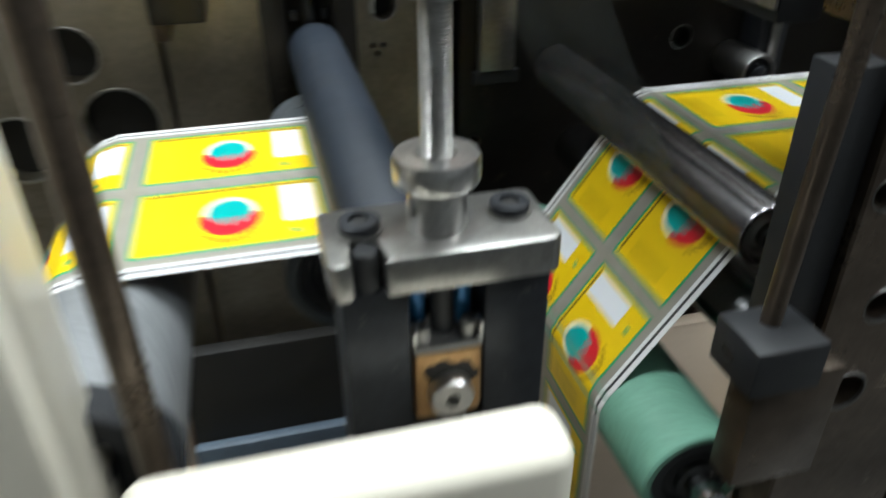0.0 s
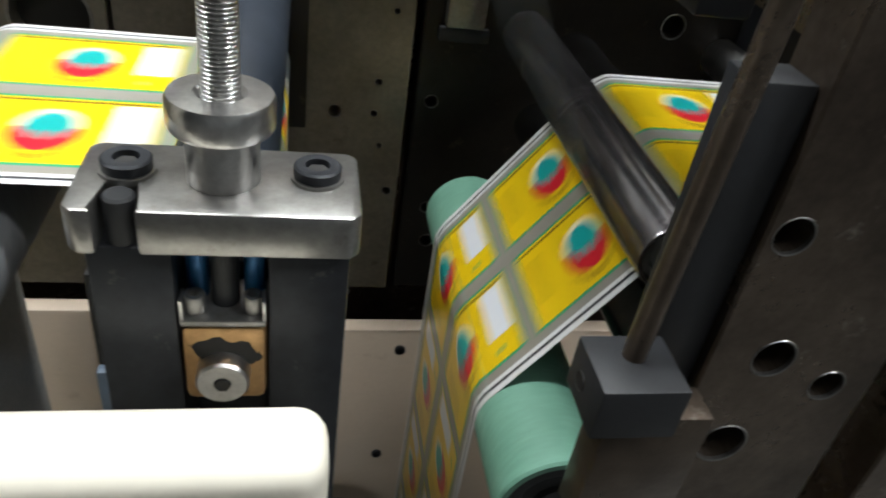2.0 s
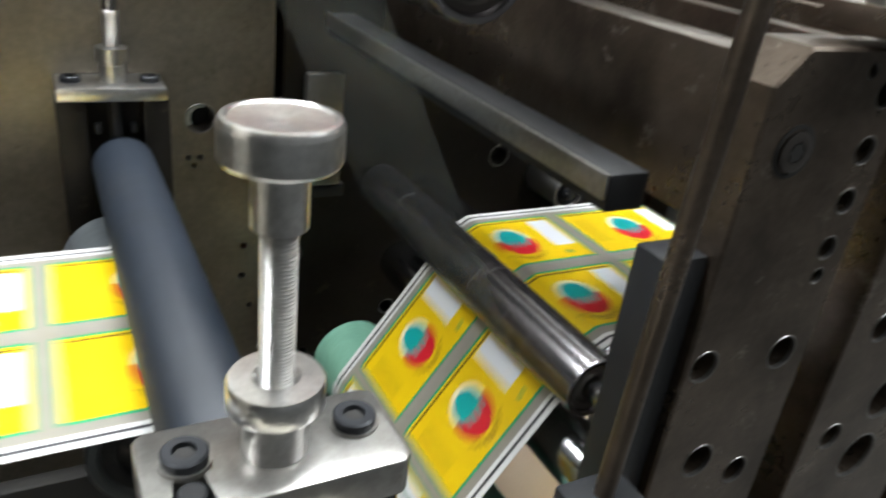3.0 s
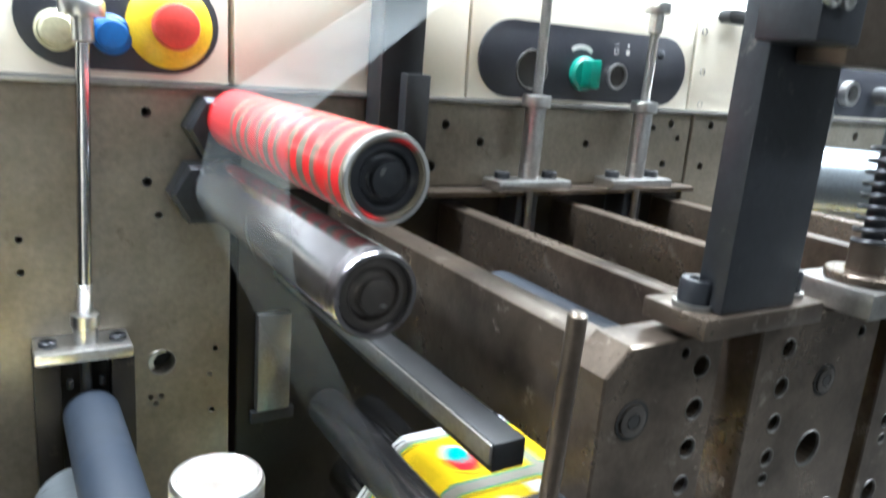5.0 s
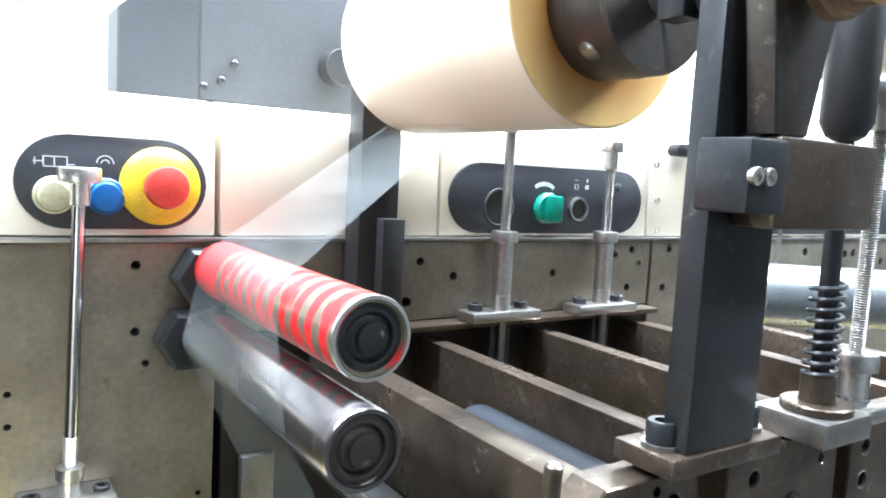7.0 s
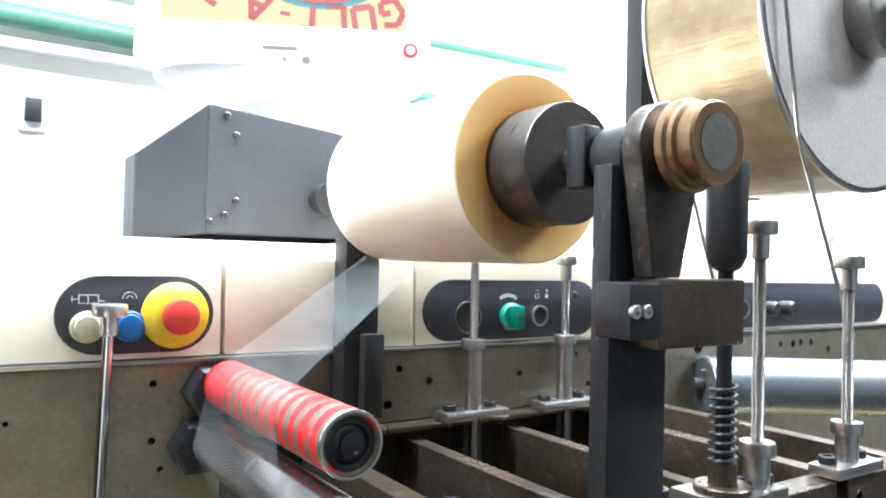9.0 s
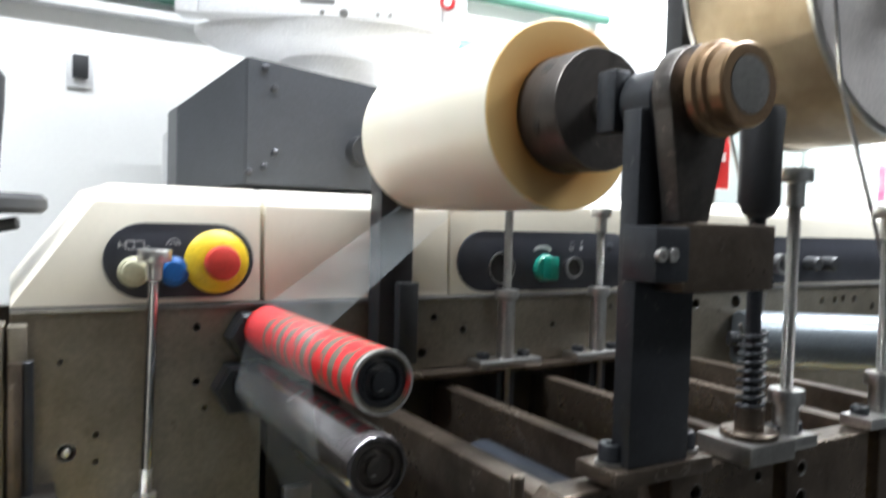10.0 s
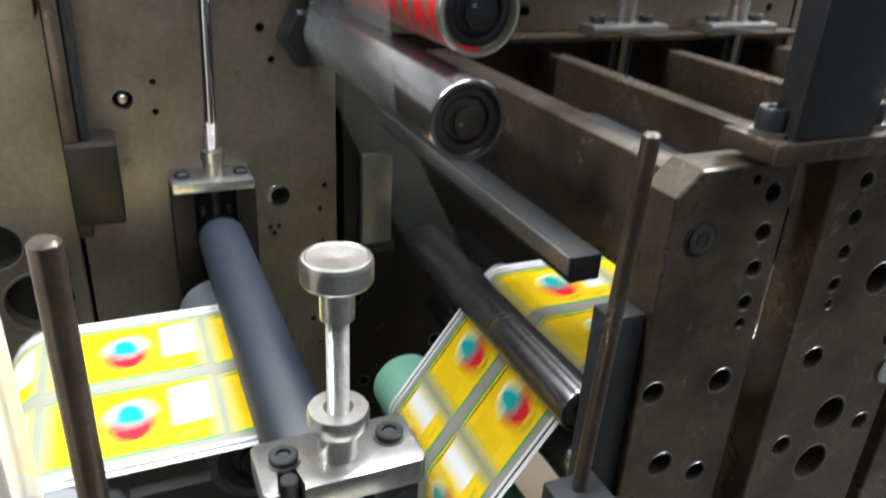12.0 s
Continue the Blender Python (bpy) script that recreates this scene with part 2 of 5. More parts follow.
def film_roll_material():
    """Wound film: milky cream on the outside, amber rings on the end, with the glow of light through the film put into
    the amber.
    """
    m, nt, p = material("wound_film")
    co = nt.nodes.new("ShaderNodeTexCoord")
    sep = nt.nodes.new("ShaderNodeSeparateXYZ")
    nt.links.new(co.outputs["Object"], sep.inputs[0])
    rad = math_node(nt, "SQRT", math_node(nt, "ADD", math_node(nt, "POWER", sep.outputs[0], 2), math_node(nt, "POWER", sep.outputs[2], 2)))
    f = ramp(nt, rad, 0.046, 0.081)
    end = mix_colour(nt, f, (0.60, 0.24, 0.04), (0.95, 0.66, 0.28))
    rings = math_node(nt, "MULTIPLY_ADD", math_node(nt, "SINE", math_node(nt, "MULTIPLY", rad, 5200.0)), 0.05, 0.95)
    end = mix_colour(nt, 1.0, end, rings, "MULTIPLY")
    side = mix_colour(nt, ramp(nt, noise_out(nt, 10, 3), 0.3, 0.7), (0.80, 0.76, 0.64), (0.76, 0.71, 0.58))
    near = math_node(nt, "LESS_THAN", rad, 0.0824)
    nt.links.new(mix_colour(nt, near, side, end), p.inputs["Base Color"])
    p.inputs["Roughness"].default_value = 0.28
    p.inputs["Subsurface Weight"].default_value = 0.08
    p.inputs["Subsurface Radius"].default_value = (0.02, 0.014, 0.008)
    p.inputs["Subsurface Scale"].default_value = 0.5
    return m


FILMROLL = film_roll_material()


def foil_material():
    m, nt, p = material("gold_foil")
    n = noise_out(nt, 16, 6, 0.65, (1, 0.8, 1))
    crease = noise_out(nt, 26, 6, 0.7, (1, 0.12, 1))
    nt.links.new(mix_colour(nt, ramp(nt, n, 0.3, 0.7), (0.50, 0.40, 0.27), (0.27, 0.20, 0.125)), p.inputs["Base Color"])
    p.inputs["Metallic"].default_value, p.inputs["Roughness"].default_value = 0.75, 0.34
    b = nt.nodes.new("ShaderNodeBump")
    b.inputs["Strength"].default_value, b.inputs["Distance"].default_value = 0.5, 0.006
    nt.links.new(crease, b.inputs["Height"])
    nt.links.new(b.outputs[0], p.inputs["Normal"])
    return m


FOIL = foil_material()


def label_print():
    """The printed web: two rows of yellow labels on grey stock; u runs along the web once a label, v across it."""
    m, nt, p = material("label_print")
    uv = nt.nodes.new("ShaderNodeUVMap")
    sep = nt.nodes.new("ShaderNodeSeparateXYZ")
    nt.links.new(uv.outputs[0], sep.inputs[0])
    u, v = sep.outputs[0], sep.outputs[1]

    def inside(x, lo, hi):
        return math_node(nt, "MULTIPLY", math_node(nt, "GREATER_THAN", x, lo), math_node(nt, "LESS_THAN", x, hi))

    def both(a, b):
        return math_node(nt, "MULTIPLY", a, b)

    def ellipse(x, y, cx, cy, rx, ry):
        dx = math_node(nt, "POWER", math_node(nt, "ABSOLUTE", math_node(nt, "DIVIDE", math_node(nt, "SUBTRACT", x, cx), rx)), 2)
        dy = math_node(nt, "POWER", math_node(nt, "ABSOLUTE", math_node(nt, "DIVIDE", math_node(nt, "SUBTRACT", y, cy), ry)), 2)
        return math_node(nt, "LESS_THAN", math_node(nt, "ADD", dx, dy), 1.0)

    # margins of the stock
    col = mix_colour(nt, ramp(nt, noise_out(nt, 60, 3), 0.3, 0.7), (0.30, 0.28, 0.24), (0.25, 0.235, 0.20))
    for lo, hi, c in ((0.0, 0.05, (0.72, 0.72, 0.72)), (0.95, 1.0, (0.72, 0.72, 0.72)), (0.022, 0.034, (0.03, 0.03, 0.035)), (0.966, 0.978, (0.03, 0.03, 0.035))):
        col = mix_colour(nt, inside(v, lo, hi), col, c)
    # v inside one label row: 0 to 1
    row2 = math_node(nt, "GREATER_THAN", v, 0.5)
    lv = math_node(nt, "DIVIDE", math_node(nt, "SUBTRACT", v, math_node(nt, "MULTIPLY_ADD", row2, 0.45, 0.085)), 0.385)
    lu = math_node(nt, "DIVIDE", math_node(nt, "SUBTRACT", u, 0.045), 0.91)
    body = both(inside(lu, 0, 1), inside(lv, 0, 1))
    inner = both(inside(lu, 0.018, 0.982), inside(lv, 0.03, 0.97))
    col = mix_colour(nt, body, col, (0.02, 0.30, 0.12))
    yellow = mix_colour(nt, ramp(nt, noise_out(nt, 40, 3), 0.3, 0.7), (0.82, 0.57, 0.006), (0.80, 0.53, 0.005))
    col = mix_colour(nt, inner, col, yellow)
    # white text field and its print, text lines, headline
    col = mix_colour(nt, both(inside(lu, 0.770, 0.950), inside(lv, 0.30, 0.90)), col, (0.74, 0.76, 0.80))
    lines = math_node(nt, "GREATER_THAN", math_node(nt, "SINE", math_node(nt, "MULTIPLY", lu, 330.0)), 0.35)
    col = mix_colour(nt, both(both(inside(lu, 0.05, 0.21), inside(lv, 0.25, 0.80)), math_node(nt, "MULTIPLY", lines, 0.55)), col, (0.35, 0.22, 0.01))
    col = mix_colour(nt, both(inside(lu, 0.04, 0.96), inside(lv, 0.915, 0.945)), col, (0.18, 0.11, 0.01))
    col = mix_colour(nt, both(inside(lu, 0.80, 0.84), inside(lv, 0.12, 0.18)), col, (0.02, 0.30, 0.12))
    # the emblem: white glow, red dish, green drip over it
    col = mix_colour(nt, ellipse(lu, lv, 0.49, 0.53, 0.145, 0.27), col, (0.86, 0.79, 0.50))
    dish = both(ellipse(lu, lv, 0.49, 0.46, 0.16, 0.27), math_node(nt, "LESS_THAN", lv, 0.52))
    col = mix_colour(nt, dish, col, (0.62, 0.015, 0.03))
    jag = math_node(nt, "MULTIPLY_ADD", math_node(nt, "SINE", math_node(nt, "MULTIPLY", lu, 110.0)), 0.08, 0.40)
    top = both(ellipse(lu, lv, 0.49, 0.54, 0.115, 0.20), math_node(nt, "GREATER_THAN", lv, jag))
    col = mix_colour(nt, top, col, (0.01, 0.36, 0.34))
    arc = both(ellipse(lu, lv, 0.49, 0.50, 0.20, 0.42), math_node(nt, "LESS_THAN", lv, 0.24))
    dots = math_node(nt, "GREATER_THAN", math_node(nt, "SINE", math_node(nt, "MULTIPLY", lu, 170.0)), 0.0)
    ring = both(both(arc, math_node(nt, "SUBTRACT", 1.0, ellipse(lu, lv, 0.49, 0.52, 0.185, 0.37))), dots)
    col = mix_colour(nt, ring, col, (0.25, 0.12, 0.01))
    nt.links.new(col, p.inputs["Base Color"])
    p.inputs["Roughness"].default_value = 0.3
    p.inputs["Coat Weight"].default_value, p.inputs["Coat Roughness"].default_value = 0.5, 0.22
    return m


LABEL = label_print()


def stripe_print():
    """Red wrap printed with grey-olive bars round the roller."""
    m, nt, p = material("red_striped_wrap")
    co = nt.nodes.new("ShaderNodeTexCoord")
    sep = nt.nodes.new("ShaderNodeSeparateXYZ")
    nt.links.new(co.outputs["Object"], sep.inputs[0])
    y = sep.outputs[1]
    ang = math_node(nt, "ARCTAN2", sep.outputs[2], sep.outputs[0])
    w = nt.nodes.new("ShaderNodeTexNoise")
    w.inputs["Scale"].default_value, w.inputs["Detail"].default_value = 7.0, 0.0
    comb = nt.nodes.new("ShaderNodeCombineXYZ")
    nt.links.new(math_node(nt, "SNAP", math_node(nt, "MULTIPLY", y, 1.0), 0.0106), comb.inputs[1])
    nt.links.new(comb.outputs[0], w.inputs["Vector"])
    band = math_node(nt, "LESS_THAN", math_node(nt, "FRACT", math_node(nt, "DIVIDE", math_node(nt, "ADD", y, 1.0), 0.0212)), 0.50)
    brk = math_node(nt, "GREATER_THAN", math_node(nt, "SINE", math_node(nt, "MULTIPLY_ADD", math_node(nt, "FLOOR", math_node(nt, "DIVIDE", y, 0.0212)), 2.1, math_node(nt, "MULTIPLY", ang, 2.0))), -0.86)
    col = mix_colour(nt, math_node(nt, "MULTIPLY", band, brk), (0.60, 0.018, 0.022), (0.13, 0.115, 0.085))
    edge = math_node(nt, "GREATER_THAN", y, 0.230)
    col = mix_colour(nt, edge, col, (0.66, 0.02, 0.025))
    nt.links.new(col, p.inputs["Base Color"])
    p.inputs["Roughness"].default_value, p.inputs["Coat Weight"].default_value = 0.3, 0.3
    return m


STRIPES = stripe_print()

# ---- the hall ----
def setting(name, bm, mat, label, loc=(0, 0, 0)):
    return solo(name, bm, mat, loc, label, name.split("_")[0], kind="structure", smooth=False)


# floor and grey walls are out of view, darkened to limit bounced light
setting("floor", box(-6, 6, -3, 3.2, -0.1, 0, 0), CONCRETE, "unseen grey workshop floor, kept dark to cut bounce light")
setting("ceiling", box(-6, 6, -3, 3.2, 3.0, 3.1, 0), WHITEWALL, "white painted ceiling of the hall")
setting("wall_north", box(-6, 6, 3.2, 3.35, 0, 3, 0), WHITEWALL, "white painted hall wall behind the press")
setting("wall_south", box(-6, 6, -3.15, -3, 0, 3, 0), GREYWALL, "unseen grey hall wall facing the press, kept dark to cut bounce light")
setting("wall_west", box(-6.15, -6, -3, 3.2, 0, 3, 0), GREYWALL, "unseen grey end wall of the hall, kept dark to cut bounce light")
setting("wall_east", box(6, 6.15, -3, 3.2, 0, 3, 0), GREYWALL, "unseen grey end wall of the hall, kept dark to cut bounce light")


def ceiling_lamp(x, y, z):
    lamp = thing("ceiling_lamp", (x, y, z), "unseen white ceiling lamp with two lit tubes", "lamp", "lamps under the ceiling")
    part("housing", box(x - 0.65, x + 0.65, y - 0.11, y + 0.11, z + 0.03, z + 0.14, 0.01), WHITEPL, lamp)
    for dy in (-0.05, 0.05):
        part("tube", rod((x - 0.6, y + dy, z), (x + 0.6, y + dy, z), 0.014), TUBE, lamp)


for lx, ly, lz in LAMPS:
    ceiling_lamp(lx, ly, lz)

# ---- the press: back frame plates with drilled holes ----
def drilled(outline, y0, y1, holes, depth=0.02):
    """A plate facing -y with drilled blind holes: outline of (x, z), holes of (x, z, radius)."""
    bm = bmesh.new()
    loops = []
    for pts in [outline] + [[(hx + hr * math.cos(2 * math.pi * i / 20), hz + hr * math.sin(2 * math.pi * i / 20)) for i in range(20)] for hx, hz, hr in holes]:
        vs = [bm.verts.new((x, y0, z)) for x, z in pts]
        es = [bm.edges.new((vs[i], vs[(i + 1) % len(vs)])) for i in range(len(vs))]
        loops.append((vs, es))
    bmesh.ops.triangle_fill(bm, use_beauty=True, edges=[e for vs, es in loops for e in es], normal=(0, -1, 0))
    for k, (vs, es) in enumerate(loops):
        n = len(vs)
        back = [bm.verts.new((v.co.x, y1 if k == 0 else y0 + depth, v.co.z)) for v in vs]
        for i in range(n):
            f = bm.faces.new((vs[i], vs[(i + 1) % n], back[(i + 1) % n], back[i]))
            f.material_index = 0
        # hole bottoms take the second material, whose colour carries the shade of depth
        f = bm.faces.new(back)
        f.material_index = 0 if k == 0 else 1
    bmesh.ops.recalc_face_normals(bm, faces=bm.faces)
    bmesh.ops.bevel(bm, geom=loops[0][1], offset=0.0012, segments=1, affect="EDGES")
    return bm


HOLES = {}


def hole(parent, x, y, z, r, name="hole_rim"):
    """The countersunk rim of a drilled hole in a plate facing -y."""
    if r not in HOLES:
        bm = lathe((0, 0, 0), (0, -1, 0), [(r * 0.985, -0.002), (r * 0.985, 0.0001), (r * 1.05, 0.0004), (r * 1.10, -0.0003)], 20)
        HOLES[r] = finish(bm, "hole_rim", GREYST)
    ob = new(name, HOLES[r])
    ob.parent = parent
    ob.location = Vector((x, y, z)) - WORLD[parent.name]
    return ob


def cap_screw(parent, x, y, z, r, axis=(0, -1, 0), mat=None, h=0.0):
    """Socket head screw."""
    h = h or r * 0.9
    bm = lathe((x, y, z), axis, [(r * 0.98, -0.001), (r, h * 0.85), (r * 0.9, h), (r * 0.52, h), (r * 0.5, h * 0.35), (0, h * 0.35)], 24)
    return part("screw", bm, mat or BLACKST, parent)


YW = 0.637
frame_back = thing("printing_press", (0.3, YW, 0), "oil-stained drilled steel back frame of a printing press", "press")
HOLES_A = ((0.108, 1.170, 0.004), (0.108, 1.112, 0.004), (0.117, 1.083, 0.0032), (0.012, 1.067, 0.0028), (0.012, 1.040, 0.0028), (-0.02, 1.142, 0.0026), (0.162, 0.893, 0.0025), (0.157, 0.768, 0.0025), (0.115, 0.80, 0.006), (0.152, 0.83, 0.003), (0.150, 0.80, 0.003), (0.160, 0.93, 0.0024), (0.165, 0.955, 0.0024), (0.108, 0.915, 0.0024), (0.117, 0.915, 0.0024), (0.112, 0.908, 0.0024), (0.168, 0.72, 0.004), (0.05, 0.74, 0.004), (-0.014, 1.052, 0.0085), (0.118, 0.9475, 0.0115))
HOLES_B = ((0.439, 1.151, 0.005), (0.395, 1.168, 0.0045), (0.585, 1.151, 0.0045), (0.69, 1.172, 0.004), (0.72, 1.178, 0.005), (0.715, 1.128, 0.005), (0.735, 1.16, 0.0035), (0.38, 1.125, 0.006))
HOLES_C = ((0.793, 1.178, 0.005), (0.785, 1.125, 0.005), (0.83, 1.15, 0.004), (0.87, 1.17, 0.008), (0.965, 1.171, 0.011), (1.0, 1.15, 0.006), (1.12, 1.17, 0.007), (1.2, 1.165, 0.006), (1.24, 1.165, 0.007), (1.265, 1.167, 0.007), (1.3, 1.165, 0.007), (1.24, 1.125, 0.007), (1.265, 1.125, 0.007), (1.3, 1.128, 0.007), (1.225, 1.10, 0.008), (1.36, 1.15, 0.007), (1.42, 1.16, 0.007), (1.45, 1.12, 0.007))
HOLES_D = ((0.193 + 0.008, 0.813, 0.006), (0.41, 0.899, 0.011), (0.21, 0.70, 0.006), (0.215, 0.66, 0.007), (0.24, 0.65, 0.007), (0.3, 0.74, 0.008), (0.36, 0.84, 0.006))
HOLES_E = ((-0.135, 0.925, 0.022), (-0.108, 0.865, 0.030), (-0.19, 0.85, 0.028))


def back_plate(x0, x1, y, z0, z1, holes, mat):
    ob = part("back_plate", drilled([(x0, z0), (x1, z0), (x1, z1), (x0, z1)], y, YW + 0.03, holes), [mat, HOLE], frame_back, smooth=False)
    for hx, hz, hr in holes:
        hole(ob, hx, y, hz, hr)
    return ob


plate_a = back_plate(-0.062, 0.178, YW, 0.60, 1.19, HOLES_A, PLATE)
plate_b = back_plate(0.186, 0.755, YW, 1.104, 1.19, HOLES_B, PLATE)
plate_c = back_plate(0.759, 1.75, YW, 0.60, 1.19, HOLES_C, PLATE)
# shade behind the rollers is put into this plate's near-black colour
plate_d = back_plate(0.186, 0.755, YW + 0.004, 0.60, 1.1035, HOLES_D, OILSHADE)
plate_e = back_plate(-1.2, -0.066, YW, 0.60, 1.18, HOLES_E, PLATE)
part("ledge", box(-0.062, 1.75, YW - 0.006, YW + 0.02, 1.1905, 1.1945, 0.0005), GREYST, frame_back)
part("ledge", box(0.345, 0.745, YW - 0.03, YW - 0.001, 1.098, 1.104, 0.001), BROWN, frame_back)
part("rear_wall", box(-1.2, 1.75, YW + 0.16, YW + 0.18, 0.1, 1.18, 0.001), BROWN, frame_back)
part("slot_frame", box(0.199, 0.242, YW - 0.004, YW + 0.003, 0.872, 0.884, 0.001), BLACK, frame_back)
part("slot_plate", box(0.203, 0.236, YW - 0.008, YW + 0.003, 0.885, 0.985, 0.002), GREYST, frame_back)
part("plug", lathe((-0.014, YW + 0.004, 1.052), (0, -1, 0), [(0.0045, -0.002), (0.0045, 0.003), (0.003, 0.005), (0, 0.0055)], 20), BRIGHT, plate_a)
crescent = [(0.118 + 0.0113 * math.cos(a), 0.9475 + 0.0113 * math.sin(a)) for a in [1.3 + i * 0.2 for i in range(13)]] + [(0.1195 + 0.0088 * math.cos(a), 0.9475 + 0.0088 * math.sin(a)) for a in [3.7 - i * 0.2 for i in range(13)]]
part("bush", prism(crescent, YW + 0.001, YW + 0.012, 0), BRIGHT, plate_a, "bright worn bush in the bore")
part("red_dot", lathe((0.142, YW, 1.082), (0, -1, 0), [(0.0035, -0.001), (0.0035, 0.0008), (0, 0.001)], 16), RED, plate_a)
part("rail", box(-0.064, -0.052, 0.60, YW - 0.001, 0.94, 1.15, 0.002), BROWN, frame_back)
part("guide_block", box(-0.064, -0.024, 0.590, YW - 0.001, 0.955, 1.026, 0.002), OILSHADE, frame_back)
part("guide_rod", rod((-0.048, 0.61, 1.02), (-0.048, 0.61, 1.15), 0.0055), BLACKST, frame_back)
part("clamp", box(-0.105, -0.068, 0.60, YW - 0.001, 1.125, 1.185, 0.002), PLATE, frame_back)
part("clamp", box(-0.064, -0.048, 0.61, YW - 0.001, 1.13, 1.182, 0.002), PLATE, frame_back)

# lower cover panels of the press
base = thing("base_cover", (0.3, 0.62, 0), "beige enamelled lower cover panel with black screws", "cover")
part("panel", box(-0.6, -0.112, 0.620, 0.64, 0.02, 0.580, 0.004), BEIGE, base)
base_panel = part("panel", box(-0.108, 1.7, 0.620, 0.64, 0.02, 0.556, 0.004), BEIGE, base)
for sx, sz in ((0.199, 0.528), (0.187, 0.355), (0.02, 0.525), (0.36, 0.525), (0.36, 0.36)):
    cap_screw(base, sx, 0.6205, sz, 0.006, h=0.004)
skirt = thing("drip_tray", (0.03, 0.42, 0.0), "blue-grey steel drip plate on the floor below the rollers", "support")
part("plate", box(-0.106, 0.085, 0.585, 0.598, 0.0, 0.530, 0.003), BLUEGREY, skirt)
# the recess above the plate is only shade, drawn as a near-black sheet
part("recess_shade", box(-0.106, 0.085, 0.600, 0.617, 0.0, 0.640, 0.002), HOLE, skirt)

# cream covers above the frame
def cover(x0, x1, ztop, label, slant=0.0):
    ob = thing("top_cover", ((x0 + x1) / 2, 0.75, 1.195), label, "cover", "cream covers along the press")
    pts = [(0.639, 1.1955), (1.02, 1.1955), (1.02, ztop), (0.668, ztop), (0.652, ztop - 0.006), (0.643, ztop - 0.018)]
    bm = prism(pts, x0, x1, 0.002, "x")
    if slant:
        for v in bm.verts:
            if v.co.x < (x0 + x1) / 2:
                v.co.x += slant * (v.co.z - 1.1955)
    part("shell", bm, CREAM, ob)
    return ob


cover_a = cover(-0.063, 0.1755, 1.318, "cream enamelled cover with a rounded control panel", 0.7)
cover_b = cover(0.1805, 0.416, 1.318, "plain cream enamelled cover above the rollers")
cover_c = cover(0.4185, 0.744, 1.330, "cream enamelled cover with a green selector knob")
cover_d = cover(0.748, 1.75, 1.33, "cream enamelled cover with a dark switch strip")
cover_e = cover(-0.9, -0.13, 1.25, "low cream enamelled cover beside the hand wheel")
for hx, hz in ((0.757, 1.291), (0.764, 1.243), (0.768, 1.203), (0.754, 1.43)):
    if hz < 1.33:
        hole(cover_d, hx, 0.639, hz, 0.004)


def control_panel(cx, cz, w, h, label):
    ob = thing("control_panel", (cx, 0.6395, cz), label, "panel")
    part("plate", prism(stadium(cx, cz, w, h), 0.6365, 0.6405, 0.0008), PANEL, ob)
    return ob


def ring_button(parent, x, z, r, mat, name, rim=None, cap=0.006):
    part("bezel", lathe((x, 0.6365, z), (0, -1, 0), [(r * 1.02, -0.001), (r * 1.02, 0.004), (r * 0.9, 0.0055), (r * 0.82, 0.004)], 32), rim or BRIGHT, parent)
    return part(name, lathe((x, 0.6365, z), (0, -1, 0), [(r * 0.84, 0), (r * 0.84, cap), (r * 0.7, cap + 0.0015), (0, cap + 0.002)], 32), mat, parent)


def sign_bars(parent, bars, y, mat, name="symbol"):
    bm = None
    for x0, x1, z0, z1 in bars:
        bm = box(x0, x1, y - 0.0004, y + 0.0004, z0, z1, 0, bm)
    return part(name, bm, mat, parent, smooth=False)


panel_a = control_panel(0.0915, 1.240, 0.150, 0.077, "charcoal control panel with start, stop and emergency buttons")
ring_button(panel_a, 0.045, 1.229, 0.0150, IVORY, "start_button", IVORY)
ring_button(panel_a, 0.0835, 1.229, 0.0150, BLUE, "stop_button", BLUE)
part("emergency_collar", lathe((0.127, 0.6365, 1.239), (0, -1, 0), [(0.0335, -0.001), (0.0335, 0.003), (0.031, 0.006), (0.021, 0.012), (0.0165, 0.013), (0, 0.013)], 48), YELLOW, panel_a)
stop = part("emergency_button", lathe((0.127, 0.6265, 1.239), (0, -1, 0), [(0.0125, -0.004), (0.0125, 0.006), (0.0175, 0.010), (0.0182, 0.018), (0.0165, 0.0225), (0.011, 0.0245), (0, 0.025)], 40), RED, panel_a, "red mushroom emergency button")
sign_bars(panel_a, [(0.037, 0.055, 1.2595, 1.2603), (0.037, 0.055, 1.2515, 1.2523), (0.037, 0.0378, 1.2515, 1.2603), (0.0542, 0.055, 1.2515, 1.2603), (0.030, 0.037, 1.2555, 1.2563), (0.031, 0.0318, 1.253, 1.259), (0.045, 0.0458, 1.253, 1.259), (0.055, 0.0605, 1.2535, 1.2543)], 0.6362, INKWHITE)
bm = bmesh.new()
for rr in (0.0035, 0.007):
    bm = prism([(0.083 + rr * math.cos(a), 1.256 + rr * math.sin(a)) for a in [i * math.pi / 12 for i in range(13)]] + [(0.083 + (rr - 0.0009) * math.cos(a), 1.256 + (rr - 0.0009) * math.sin(a)) for a in [i * math.pi / 12 for i in range(12, -1, -1)]], 0.6358, 0.6364, 0, bm=bm)
part("symbol", bm, INKWHITE, panel_a, smooth=False)

panel_b = control_panel(0.579, 1.2385, 0.302, 0.079, "charcoal control panel with a green selector and two open holes")
hole_ring = [(0.496, 1.229, 0.021), (0.638 - 0.02, 1.229, 0.0145)]
